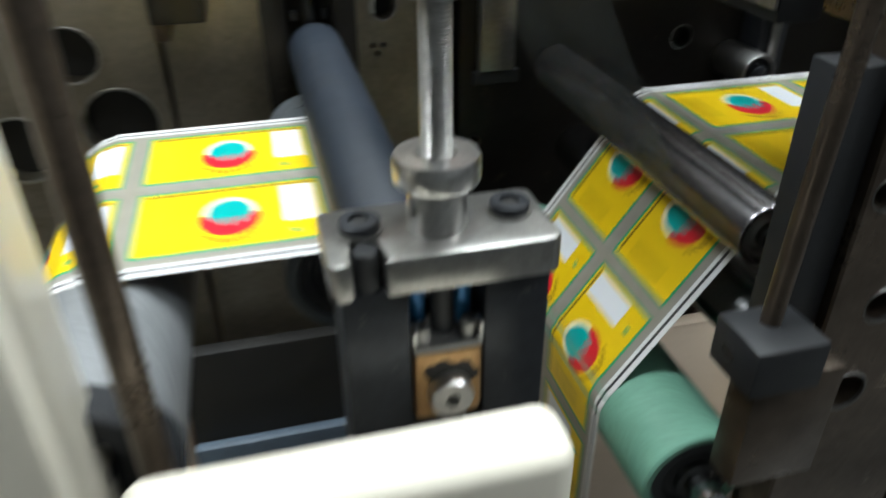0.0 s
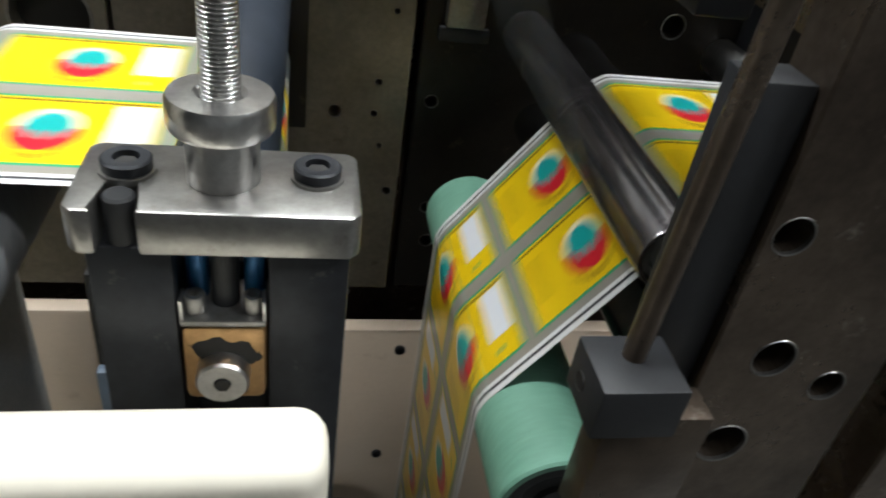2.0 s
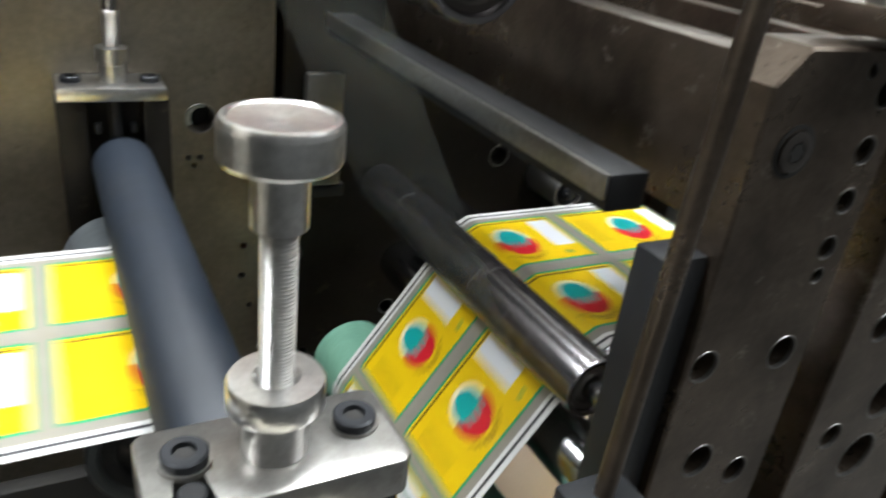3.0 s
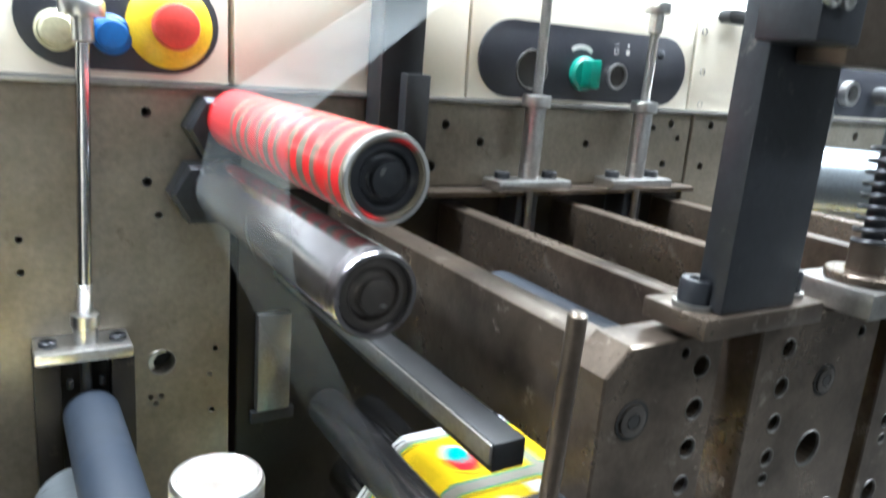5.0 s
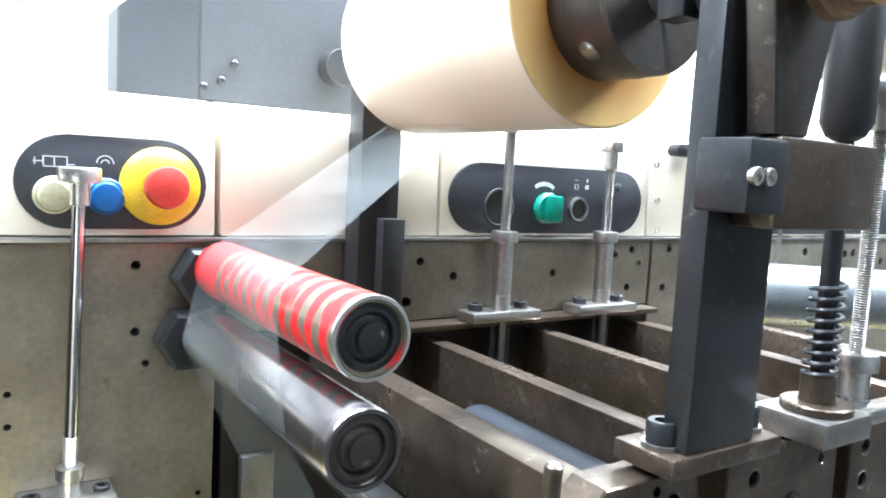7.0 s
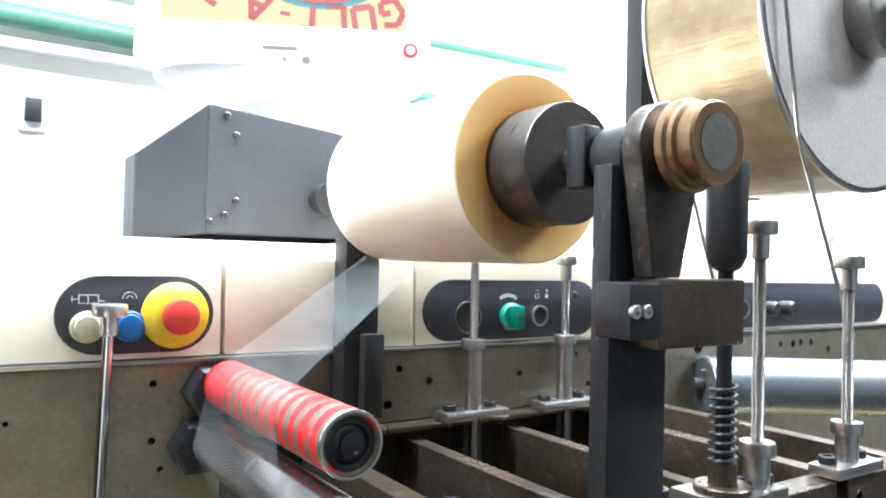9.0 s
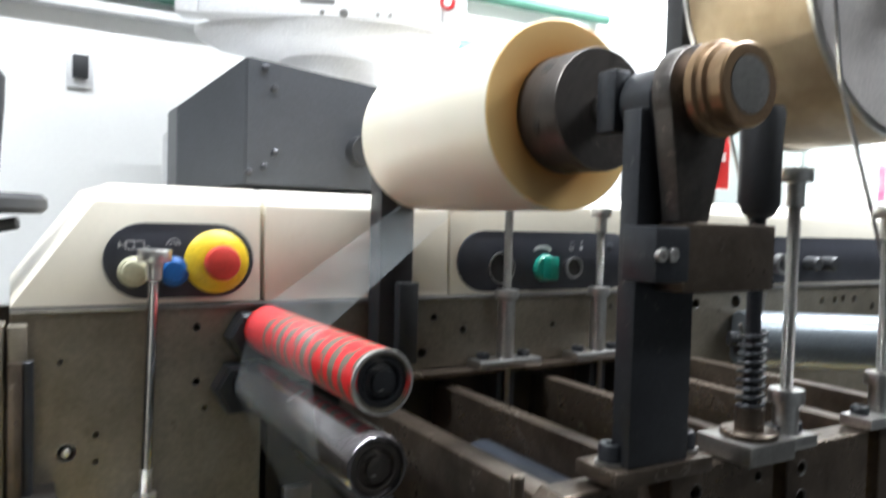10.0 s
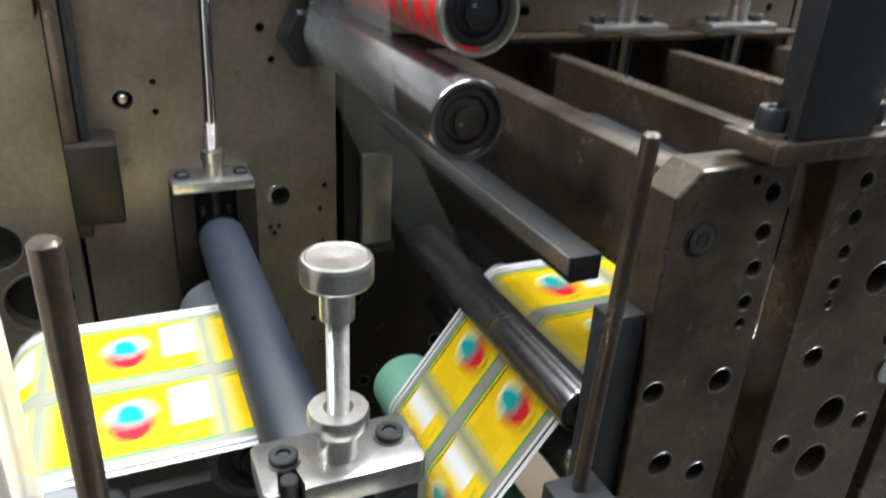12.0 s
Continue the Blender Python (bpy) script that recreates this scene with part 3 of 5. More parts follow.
for hx, hz, hr in hole_ring:
    part("open_hole", lathe((hx, 0.6365, hz), (0, -1, 0), [(0, 0.0002), (hr * 0.9, 0.0002), (hr * 0.93, 0.001), (hr, 0.0012), (hr * 1.04, -0.0004)], 32), [HOLE], panel_b)
part("hole_rim", lathe((0.496, 0.6365, 1.229), (0, -1, 0), [(0.0192, -0.001), (0.0194, 0.0015), (0.0208, 0.0015), (0.021, -0.001)], 32), GREYST, panel_b)
part("hole_rim", lathe((0.618, 0.6365, 1.229), (0, -1, 0), [(0.0120, -0.001), (0.0122, 0.003), (0.0148, 0.003), (0.015, -0.001)], 32), BRIGHT, panel_b)
part("selector_base", lathe((0.566, 0.6365, 1.229), (0, -1, 0), [(0.0185, -0.001), (0.0185, 0.005), (0.016, 0.008), (0, 0.008)], 36), TEAL, panel_b)
part("selector_grip", box(0.5585, 0.5735, 0.612, 0.63, 1.2135, 1.2445, 0.003), TEAL, panel_b, "green selector grip")
bm = prism([(0.562 + 0.019 * math.cos(a), 1.247 + 0.013 * math.sin(a)) for a in [0.6 + i * 0.19 for i in range(11)]] + [(0.562 + 0.016 * math.cos(a), 1.246 + 0.009 * math.sin(a)) for a in [0.6 + i * 0.19 for i in range(10, -1, -1)]], 0.6358, 0.6364, 0)
part("symbol", bm, INKWHITE, panel_b, smooth=False)
sign_bars(panel_b, [(0.610, 0.616, 1.253, 1.2535), (0.610, 0.616, 1.259, 1.2595), (0.610, 0.6105, 1.253, 1.2595), (0.6155, 0.616, 1.253, 1.2595), (0.610, 0.616, 1.264, 1.2645), (0.628, 0.633, 1.2535, 1.259), (0.6295, 0.6315, 1.262, 1.266)], 0.6362, INKWHITE)
part("lock", lathe((0.684, 0.6365, 1.258), (0, -1, 0), [(0.0055, -0.001), (0.0055, 0.0012), (0.004, 0.002), (0, 0.002)], 20), BOXGREY, panel_b)

panel_c = control_panel(1.26, 1.2385, 0.62, 0.079, "long charcoal switch strip with a chrome ring")
part("switch_ring", lathe((1.07, 0.6365, 1.232), (0, -1, 0), [(0.018, -0.001), (0.018, 0.012), (0.012, 0.012), (0.012, 0.0)], 32), BRIGHT, panel_c)
for sx in (1.0, 1.15, 1.2):
    part("knob", lathe((sx, 0.6365, 1.232), (0, -1, 0), [(0.013, -0.001), (0.013, 0.02), (0.010, 0.024), (0, 0.024)], 24), BLACK, panel_c)
handle = thing("cover_handle", (0.79, 0.63, 1.335), "small black recessed pull on the cream cover", "handle")
part("grip", prism(stadium(0.80, 1.312, 0.05, 0.016), 0.622, 0.64, 0.002), BLACK, handle)


# ---- rollers ----
SPIN = []


def roller(name, x, z, y0, y1, r, body, label, turn, ends=None, group="", shaft=0.006, reach=0.0):
    """A roller along y. turn: +1 rolls its top towards +x."""
    ob = thing(name, (x, y0, z), label, "roller", group)
    part("sleeve", lathe((x, y0, z), (0, 1, 0), [(r * 0.80, 0.003), (r * 0.86, 0), (r * 0.96, 0), (r, 0.0016), (r, y1 - y0 - 0.001), (r * 0.97, y1 - y0), (r * 0.5, y1 - y0)], 56), body, ob)
    e = ends or BLACKST
    part("end_cap", lathe((x, y0, z), (0, 1, 0), [(0, 0.002), (r * 0.42, 0.002), (r * 0.46, 0.0035), (r * 0.55, 0.0045), (r * 0.60, 0.0025), (r * 0.66, 0.002), (r * 0.82, 0.003), (r * 0.82, 0.012)], 48), e, ob)
    part("hub", lathe((x, y0, z), (0, -1, 0), [(r * 0.40, -0.003), (r * 0.38, 0.0015), (r * 0.33, 0.002), (0, 0.002)], 32), e, ob)
    part("dimple", lathe((x + r * 0.22, y0 - 0.0018, z + r * 0.1), (0, -1, 0), [(r * 0.06, 0), (r * 0.05, 0.0008), (0, 0.0008)], 10), GREYST, ob)
    if reach:
        part("shaft", rod((x, y0 - reach, z), (x, y1 + 0.03, z), shaft), CHROME, ob)
    SPIN.append((ob, turn, r))
    return ob


red_roller = roller("printed_roller", 0.176, 1.168, 0.328, 0.612, 0.0250, STRIPES, "shiny red roller wrap with grey bars and black end", -1)
part("edge_ring", lathe((0.176, 0.328, 1.168), (0, 1, 0), [(0.0228, -0.0004), (0.0248, -0.0004), (0.0253, 0.0008), (0.0253, 0.0024), (0.0248, 0.0026)], 56), BRIGHT, red_roller)
dark_roller = roller("steel_roller", 0.1640, 1.111, 0.309, 0.612, 0.0242, DARKROLL, "dark polished steel guide roller on the frame", -1, HUBST)
for nx, nz in ((0.150, 1.163), (0.137, 1.108)):
    nut = thing("hex_nut", (nx + 0.014, 0.625, nz - 0.003), "large black hexagon nut holding a roller shaft", "nut", "nuts of the guide rollers")
    bm = lathe((nx + 0.014, 0.612, nz - 0.003), (0, 1, 0), [(0, 0), (0.025, 0), (0.029, 0.003), (0.029, 0.025), (0, 0.025)], 6)
    part("nut", bm, BLACKST, nut)

GROW = 1.10


def wx(x):
    return 0.07 + (x - 0.07) * GROW


def wz(z):
    return 1.13 + (z - 1.13) * GROW


black_roller = roller("rubber_roller", 0.056, 0.9265, 0.262, 0.60, 0.0215, RUBBER, "blue-black rubber nip roller pressing the label web", -1)
left_roller = roller("guide_roller", wx(-0.068), wz(0.8890), 0.25, 0.505, 0.0360 * GROW, SATIN, "grey metal guide roller under the label web", 1, BLACK, reach=0.0)
part("collar", lathe((wx(-0.068), 0.25, wz(0.8890)), (0, -1, 0), [(0.020, -0.004), (0.0385, -0.003), (0.0395, 0.0), (0.0395, 0.016), (0.0375, 0.018), (0.026, 0.018), (0.0255, 0.006), (0.012, 0.006), (0.012, 0.014), (0, 0.014)], 48), BLACK, left_roller, "black ridged collar")
ribs = bmesh.new()
for i in range(48):
    b2 = box(-0.0009, 0.0009, 0.0392, 0.0404, 0.001, 0.015, 0)
    bmesh.ops.rotate(b2, verts=b2.verts, cent=(0, 0, 0), matrix=Matrix.Rotation(2 * math.pi * i / 48, 3, "Z"))
    bmesh.ops.transform(b2, verts=b2.verts, matrix=pose(wx(-0.068), 0.25, wz(0.8890), 90, 0, 0))
    ribs = merged(ribs, b2)
tagged(part("ridges", ribs, BLACKST, left_roller, smooth=False), kind="stuff")
green_roller = roller("green_roller", wx(0.2145), wz(0.784), 0.262, 0.56, 0.0315 * GROW, GREEN, "pale green rubber roller lifting the label web", 1, BLACK, reach=0.02, shaft=0.009)
nip_roller = roller("laminating_roller", wx(0.2455), wz(0.9170), 0.292, 0.60, 0.0172 * GROW, DARKROLL, "dark steel laminating roller over the web", -1, GREYST, reach=0.012, shaft=0.0075)
under_roller = roller("support_roller", wx(0.2850), wz(0.9015), 0.272, 0.60, 0.0195 * GROW, CHROME, "chromed support roller under the label web", 1, GREYST)
low_roller = roller("idle_roller", wx(0.270), wz(0.845), 0.255, 0.60, 0.019 * GROW, CHROME, "shiny idle roller below the label web", 1, GREYST)
turn_roller = roller("turning_roller", wx(0.045), wz(0.8935), 0.350, 0.56, 0.0315 * GROW, GREYTUBE, "grey roller turning the web downwards", 1)
foot_roller = roller("bottom_roller", wx(0.12975), wz(0.321), 0.262, 0.60, 0.0522 * GROW, GREYTUBE, "grey roller at the bottom of the web loop", -1)
rear_roller = roller("rubber_roller", 0.372, 1.024, 0.275, 0.490, 0.033, RUBBER, "blue-black rubber roller between the cross bars", 1)
FARX, FARZ = 0.462, 0.876
far_roller = roller("rear_roller", FARX, FARZ, 0.585, 0.640, 0.017, BRIGHT, "small bright steel roller beyond the web", 1)
left_low = roller("infeed_roller", wx(-0.134), wz(0.28), 0.262, 0.60, 0.03 * GROW, GREYTUBE, "grey infeed roller low in the press", -1)


# ---- post screws with knobs ----
def post_screw(x, y, z, top, label, rod_r=0.0055, sleeve=0.075, foot=True, group="adjusting screws", knob=True, footw=0.048):
    """Adjusting screw: foot plate, sleeve with collar, threaded rod, knurled knob."""
    ob = thing("adjusting_screw", (x, y, z), label, "adjusting screw", group)
    if foot:
        part("foot", box(x - footw, x + footw, y - 0.016, y + 0.016, z - 0.011, z, 0.0018), BRIGHT, ob)
        for s in (-1, 1):
            cap_screw(ob, x + s * footw * 0.66, y + 0.004, z, 0.0085, (0, 0, 1))
    part("sleeve", lathe((x, y, z), (0, 0, 1), [(0.0108, 0), (0.0108, sleeve * 0.22), (0.0102, sleeve * 0.225), (0.0102, sleeve * 0.25), (0.0108, sleeve * 0.255), (0.0108, sleeve)], 32), BRIGHT, ob)
    part("collar", lathe((x, y, z + sleeve), (0, 0, 1), [(0.0105, 0), (0.0148, 0.001), (0.0152, 0.003), (0.0152, 0.011), (0.0145, 0.013), (rod_r, 0.0135)], 36), BRIGHT, ob)
    part("threaded_rod", threaded((x, y, z + sleeve), (x, y, top - 0.02), rod_r, 0.0018, 18), GREYST, ob)
    if knob:
        part("neck", lathe((x, y, top - 0.034), (0, 0, 1), [(rod_r, 0), (0.0078, 0.001), (0.0078, 0.022)], 28), BRIGHT, ob)
        part("knob", lathe((x, y, top - 0.013), (0, 0, 1), [(0.0075, 0), (0.0135, 0.0006), (0.0142, 0.002), (0.0142, 0.011), (0.0135, 0.0128), (0.009, 0.0132), (0.0085, 0.0125), (0, 0.0125)], 44), BRIGHT, ob)
    return ob


screw_a = post_screw(0.488, 0.612, 1.1155, 1.345, "bright steel adjusting screw rising to the film roll")
screw_b = post_screw(0.644, 0.612, 1.1155, 1.313, "bright steel adjusting screw with a knurled knob")
for sx in (0.488, 0.644):
    slide = thing("slide_bar", (sx, 0.62, 0.9), "black slide bar below an adjusting screw", "slide", "slides on the back frame")
    part("bar", box(sx - 0.014, sx + 0.014, 0.609, 0.6405, 0.80, 1.1035, 0.001), BLACKST, slide)
    part("rod", rod((sx - 0.002, 0.604, 0.88), (sx - 0.002, 0.604, 1.104), 0.004), GREYST, slide)

# adjusting screw on the back frame above the rubber roller
s0 = thing("adjusting_screw", (0.061, 0.612, 0.98), "long bright adjusting screw above the rubber roller", "adjusting screw", "adjusting screws")
part("foot", box(0.0165, 0.0885, 0.594, 0.636, 0.9745, 0.9845, 0.0018), BRIGHT, s0)
for sx in (0.027, 0.079):
    cap_screw(s0, sx, 0.614, 0.9845, 0.0068, (0, 0, 1), h=0.004)
part("sleeve", lathe((0.055, 0.614, 0.9845), (0, 0, 1), [(0.0092, 0), (0.0092, 0.012), (0.0085, 0.0125), (0.0085, 0.014), (0.0108, 0.0145), (0.0108, 0.024), (0.0055, 0.025)], 32), BRIGHT, s0)
part("rod", rod((0.055, 0.614, 1.005), (0.061, 0.612, 1.245), 0.0052), CHROME, s0)
part("threaded_rod", threaded((0.055, 0.614, 1.005), (0.0557, 0.614, 1.034), 0.0058, 0.0016), BRIGHT, s0)
part("neck", lathe((0.061, 0.612, 1.222), (0, 0, 1), [(0.0055, 0), (0.0078, 0.001), (0.0078, 0.018)], 28), BRIGHT, s0)
part("knob", lathe((0.061, 0.612, 1.24), (0, 0, 1), [(0.0078, 0), (0.0155, 0.0008), (0.016, 0.002), (0.016, 0.011), (0.0152, 0.0125), (0, 0.0128)], 44), BRIGHT, s0)
bear = thing("bearing_slide", (0.053, 0.61, 0.82), "black steel bearing slide holding the roller end", "bearing")
part("cheek", box(0.0155, 0.0345, 0.600, 0.6365, 0.80, 0.974, 0.001), OILSHADE, bear)
part("cheek", box(0.0720, 0.0900, 0.600, 0.6365, 0.80, 0.974, 0.001), OILSHADE, bear)
# near-black sheet standing in for the shade between the cheeks
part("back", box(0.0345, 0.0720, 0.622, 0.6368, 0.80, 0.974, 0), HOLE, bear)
part("bronze_ring", lathe((0.055, 0.603, 0.9225), (0, -1, 0), [(0.0125, -0.01), (0.013, 0.002), (0, 0.003)], 28), BRONZE, bear)
part("spindle", rod((0.0535, 0.610, 0.936), (0.0535, 0.610, 0.974), 0.0045), BLACK, bear)
for s in (-1, 1):
    part("stud", rod((0.0535 + s * 0.012, 0.607, 0.948), (0.0535 + s * 0.012, 0.607, 0.956), 0.0026), BLACKST, bear)

# ---- near bracket with its adjusting screw ----
brk = thing("bearing_bracket", (0.061, 0.228, 0.75), "grey steel bearing bracket with a bronze slide block", "bracket")
bm = prism([(0.020, 0.2105), (0.023, 0.2075), (0.0280, 0.2075), (0.0280, 0.2240), (0.0395, 0.2240), (0.0395, 0.2075), (0.0995, 0.2075), (0.1025, 0.2105), (0.1025, 0.2445), (0.0995, 0.2475), (0.023, 0.2475), (0.020, 0.2445)], 0.9525, 0.9675, 0.0012, "z")
part("cross_plate", bm, GREYST, brk)
part("cheek", box(0.0235, 0.0475, 0.212, 0.247, 0.74, 0.9522, 0.001), BLACKST, brk)
part("cheek", box(0.0755, 0.1000, 0.212, 0.247, 0.74, 0.9522, 0.001), BLACKST, brk)
part("back_web", box(0.0475, 0.0755, 0.236, 0.246, 0.74, 0.93, 0.001), BLACKST, brk)
part("shank", rod((0.0338, 0.2170, 0.9400), (0.0338, 0.2170, 0.9675), 0.0046), BLACK, brk)
for sx in (0.034, 0.0895):
    part("washer", lathe((sx, 0.230, 0.9675), (0, 0, 1), [(0.0082, -0.001), (0.0082, 0.0012), (0.004, 0.0012)], 32), GREYST, brk)
    cap_screw(brk, sx, 0.230, 0.9685, 0.0074, (0, 0, 1), BLACKST, 0.0038)
    part("socket", lathe((sx, 0.230, 0.9700), (0, 0, 1), [(0.0036, -0.001), (0.0036, 0.0006), (0, 0.0006)], 6), HOLE, brk)
block = part("slide_block", box(0.0482, 0.0748, 0.2105, 0.233, 0.890, 0.9225, 0.003), BRONZE, brk, "oily bronze slide block")
part("block_cap", box(0.0482, 0.0748, 0.2105, 0.233, 0.9227, 0.9253, 0.0008), GREYST, brk)
part("nut", lathe((0.0612, 0.2105, 0.9045), (0, -1, 0), [(0.0085, 0), (0.0085, 0.006), (0.0078, 0.007), (0.0028, 0.007), (0.0025, 0.004), (0, 0.004)], 36), BRIGHT, brk)
part("socket", lathe((0.0612, 0.2032, 0.9045), (0, -1, 0), [(0.0028, -0.002), (0.0026, 0.0004), (0, 0.0004)], 6), HOLE, brk)
bm = lathe((0.0615, 0.2112, 0.9095), (0, -1, 0), [(0.0105, -0.001), (0.0102, 0.0005), (0.007, 0.0014), (0, 0.0016)], 26)
for v in bm.verts:
    d = Vector((v.co.x - 0.0615, 0, v.co.z - 0.9095))
    a = math.atan2(d.z, d.x)
    v.co += d * (0.16 * math.sin(3 * a + 0.6) + 0.10 * math.sin(7 * a + 2.0))
part("grease", bm, HOLE, brk)
part("spindle", rod((0.0615, 0.222, 0.9235), (0.0615, 0.222, 0.953), 0.0045), BLACK, brk)
for sx in (0.0525, 0.0705):
    part("blue_post", rod((sx, 0.226, 0.9245), (sx, 0.226, 0.9520), 0.0036), BLUEPART, brk)
    cap_screw(brk, sx, 0.2165, 0.926, 0.0034, (0, 0, 1), GREYST, 0.006)
    part("clip", box(sx - 0.0042 if sx < 0.06 else sx + 0.0030, sx - 0.003 if sx < 0.06 else sx + 0.0042, 0.211, 0.218, 0.9235, 0.933, 0.0004), BRIGHT, brk)
scr = thing("adjusting_screw", (0.0617, 0.228, 0.9677), "turned steel adjusting screw with a flat knurled knob", "adjusting screw", "adjusting screws")
part("sleeve", lathe((0.0617, 0.228, 0.9677), (0, 0, 1), [(0.0107, 0), (0.0107, 0.017)], 36), BRIGHT, scr)
part("collar", lathe((0.0617, 0.228, 0.9842), (0, 0, 1), [(0.0107, 0), (0.0148, 0.0008), (0.0154, 0.002), (0.0154, 0.0095), (0.0147, 0.0108), (0.0075, 0.0112), (0.006, 0.0095)], 44), BRIGHT, scr)
part("threaded_rod", threaded((0.0617, 0.228, 0.991), (0.0617, 0.228, 1.051), 0.0056, 0.0013, 28), BRIGHT, scr)
part("neck", lathe((0.0617, 0.228, 1.0455), (0, 0, 1), [(0.0058, 0), (0.0082, 0.0008), (0.0082, 0.020)], 32), BRIGHT, scr)
knob = part("knob", lathe((0.0617, 0.228, 1.0645), (0, 0, 1), [(0.008, 0), (0.0158, 0.0006), (0.0166, 0.0018), (0.0166, 0.0118), (0.0158, 0.0131), (0.0145, 0.0133), (0.0138, 0.0127), (0.003, 0.0122), (0, 0.0115)], 64), BRIGHT, scr)
ribs = bmesh.new()
for i in range(120):
    a = 2 * math.pi * i / 120
    c, s = math.cos(a), math.sin(a)
    b2 = box(-0.0002, 0.0002, 0.0163, 0.0168, 1.0668, 1.0756, 0)
    bmesh.ops.rotate(b2, verts=b2.verts, cent=(0, 0, 0), matrix=Matrix.Rotation(a, 3, "Z"))
    bmesh.ops.translate(b2, verts=b2.verts, vec=(0.0617, 0.228, 0))
    ribs = merged(ribs, b2)
tagged(part("knurl", ribs, BRIGHT, knob, smooth=False), kind="stuff")
for ob in (brk, scr):
    ob.location.x += 0.002
    ob.location.z += 0.0005


# ---- front frame plates, cross bars ----
front = thing("machine_front", (0.4, 0.245, 0.0), "drilled oily steel front plates of the printing press", "machine")


def front_plate(x0, x1, z1, chamfer, holes):
    pts = [(x0, 0.05), (x1, 0.05), (x1, z1), (x0 + chamfer, z1), (x0, z1 - chamfer)] if chamfer else [(x0, 0.05), (x1, 0.05), (x1, z1), (x0, z1)]
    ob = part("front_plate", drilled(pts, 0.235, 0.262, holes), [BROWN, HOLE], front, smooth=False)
    for hx, hz, hr in holes:
        hole(ob, hx, 0.235, hz, hr)
    return ob


COLUMN = ((1.078, 0.0064), (1.0525, 0.0066), (1.028, 0.0062), (1.004, 0.0060), (0.989, 0.0042))


def column(x):
    """A row of drilled holes down the edge of a front plate."""
    return [(x, z, r) for z, r in COLUMN]


HOLES_1 = column(0.330) + [(0.315, 1.088, 0.0032), (0.270, 0.9485, 0.0085), (0.325, 0.9455, 0.0095), (0.323, 0.868, 0.0085), (0.289, 0.885, 0.010), (0.285, 0.83, 0.012)]
HOLES_2 = column(0.4085) + [(0.452, 1.0015, 0.0125), (0.410, 0.9445, 0.0095), (0.489, 0.946, 0.0085), (0.4475, 0.887, 0.0155), (0.487, 0.869, 0.0085), (0.405, 0.868, 0.009), (0.444, 0.8415, 0.0165), (0.485, 1.08, 0.004), (0.41, 0.80, 0.008)]
HOLES_3 = column(0.545) + [(0.587, 1.0, 0.0125), (0.63, 0.946, 0.0085), (0.545, 0.945, 0.0095), (0.583, 0.887, 0.0155)]
HOLES_4 = column(0.69) + [(0.74, 1.0, 0.0125), (0.69, 0.945, 0.0095)]
fp1 = front_plate(0.258, 0.346, 1.097, 0.0155, HOLES_1)
fp2 = front_plate(0.380, 0.506, 1.099, 0.0, HOLES_2)
fp3 = front_plate(0.524, 0.648, 1.099, 0.0, HOLES_3)
fp4 = front_plate(0.668, 0.80, 1.099, 0.0, HOLES_4)
part("black_strip", box(0.2330, 0.2575, 0.2405, 0.2605, 0.86, 1.006, 0.001), BLACK, front)
part("counterbore", lathe((0.2815, 0.2352, 1.0545), (0, -1, 0), [(0.0118, -0.001), (0.0118, 0.0006), (0.0098, 0.0006), (0.0094, -0.0006)], 32), HOLE, fp1)
cap_screw(fp1, 0.2815, 0.2352, 1.0545, 0.0090, mat=HUBST, h=0.002)
part("socket", lathe((0.2815, 0.2338, 1.0545), (0, -1, 0), [(0.0044, -0.001), (0.0044, 0.0006), (0, 0.0006)], 6), HOLE, fp1)
cap_screw(fp2, 0.4535, 0.2352, 1.0505, 0.0086, mat=HUBST, h=0.002)
part("socket", lathe((0.4535, 0.2338, 1.0505), (0, -1, 0), [(0.0042, -0.001), (0.0042, 0.0006), (0, 0.0006)], 6), HOLE, fp2)
part("counterbore", lathe((0.4535, 0.2352, 1.0505), (0, -1, 0), [(0.0112, -0.001), (0.0112, 0.0006), (0.0092, 0.0006), (0.0089, -0.0006)], 32), HOLE, fp2)
badge = part("round_badge", lathe((0.5, 0.2352, 0.917), (0, -1, 0), [(0.013, -0.001), (0.013, 0.002), (0.011, 0.003), (0.007, 0.0025), (0, 0.0025)], 30), BRIGHT, fp2)


def cross_bar(x, w, z0, z1, y0=0.263, y1=0.6405, label="brown oily steel cross bar between the frames"):
    ob = thing("cross_bar", (x, y0, z0), label, "bar", "cross bars")
    part("bar", box(x - w / 2, x + w / 2, y0, y1, z0, z1, 0.0012), BROWN, ob)


cross_bar(0.285, 0.026, 1.010, 1.088)
cross_bar(0.4075, 0.020, 1.020, 1.086)
cross_bar(0.560, 0.020, 1.020, 1.086)
cross_bar(0.720, 0.024, 1.020, 1.087)
cross_bar(0.86, 0.024, 1.020, 1.087, 0.263, 0.636)
deck = thing("lower_bar", (0.23, 0.3, 1.03), "black square bar under the cross bar", "bar")
part("bar", box(0.221, 0.243, 0.272, 0.636, 1.016, 1.034, 0.0015), BLACK, deck)
part("lip", box(0.2185, 0.2205, 0.272, 0.636, 1.022, 1.034, 0.0005), GREYST, deck)

# upright pins
def pin(x, y, z0, z1, r, label, lean=0.0):
    solo("upright_pin", rod((x, y, z0), (x + lean, y, z1), r, 20, 0.0015), BROWN, (x, y, z0), label, "pin", "upright pins")


pin(0.2175, 0.2265, 0.893, 1.124, 0.0048, "oily brown steel pin standing in a clamp block", 0.0085)
pin(-0.048, 0.219, 0.80, 1.105, 0.0062, "oily brown steel pin beside the label web")
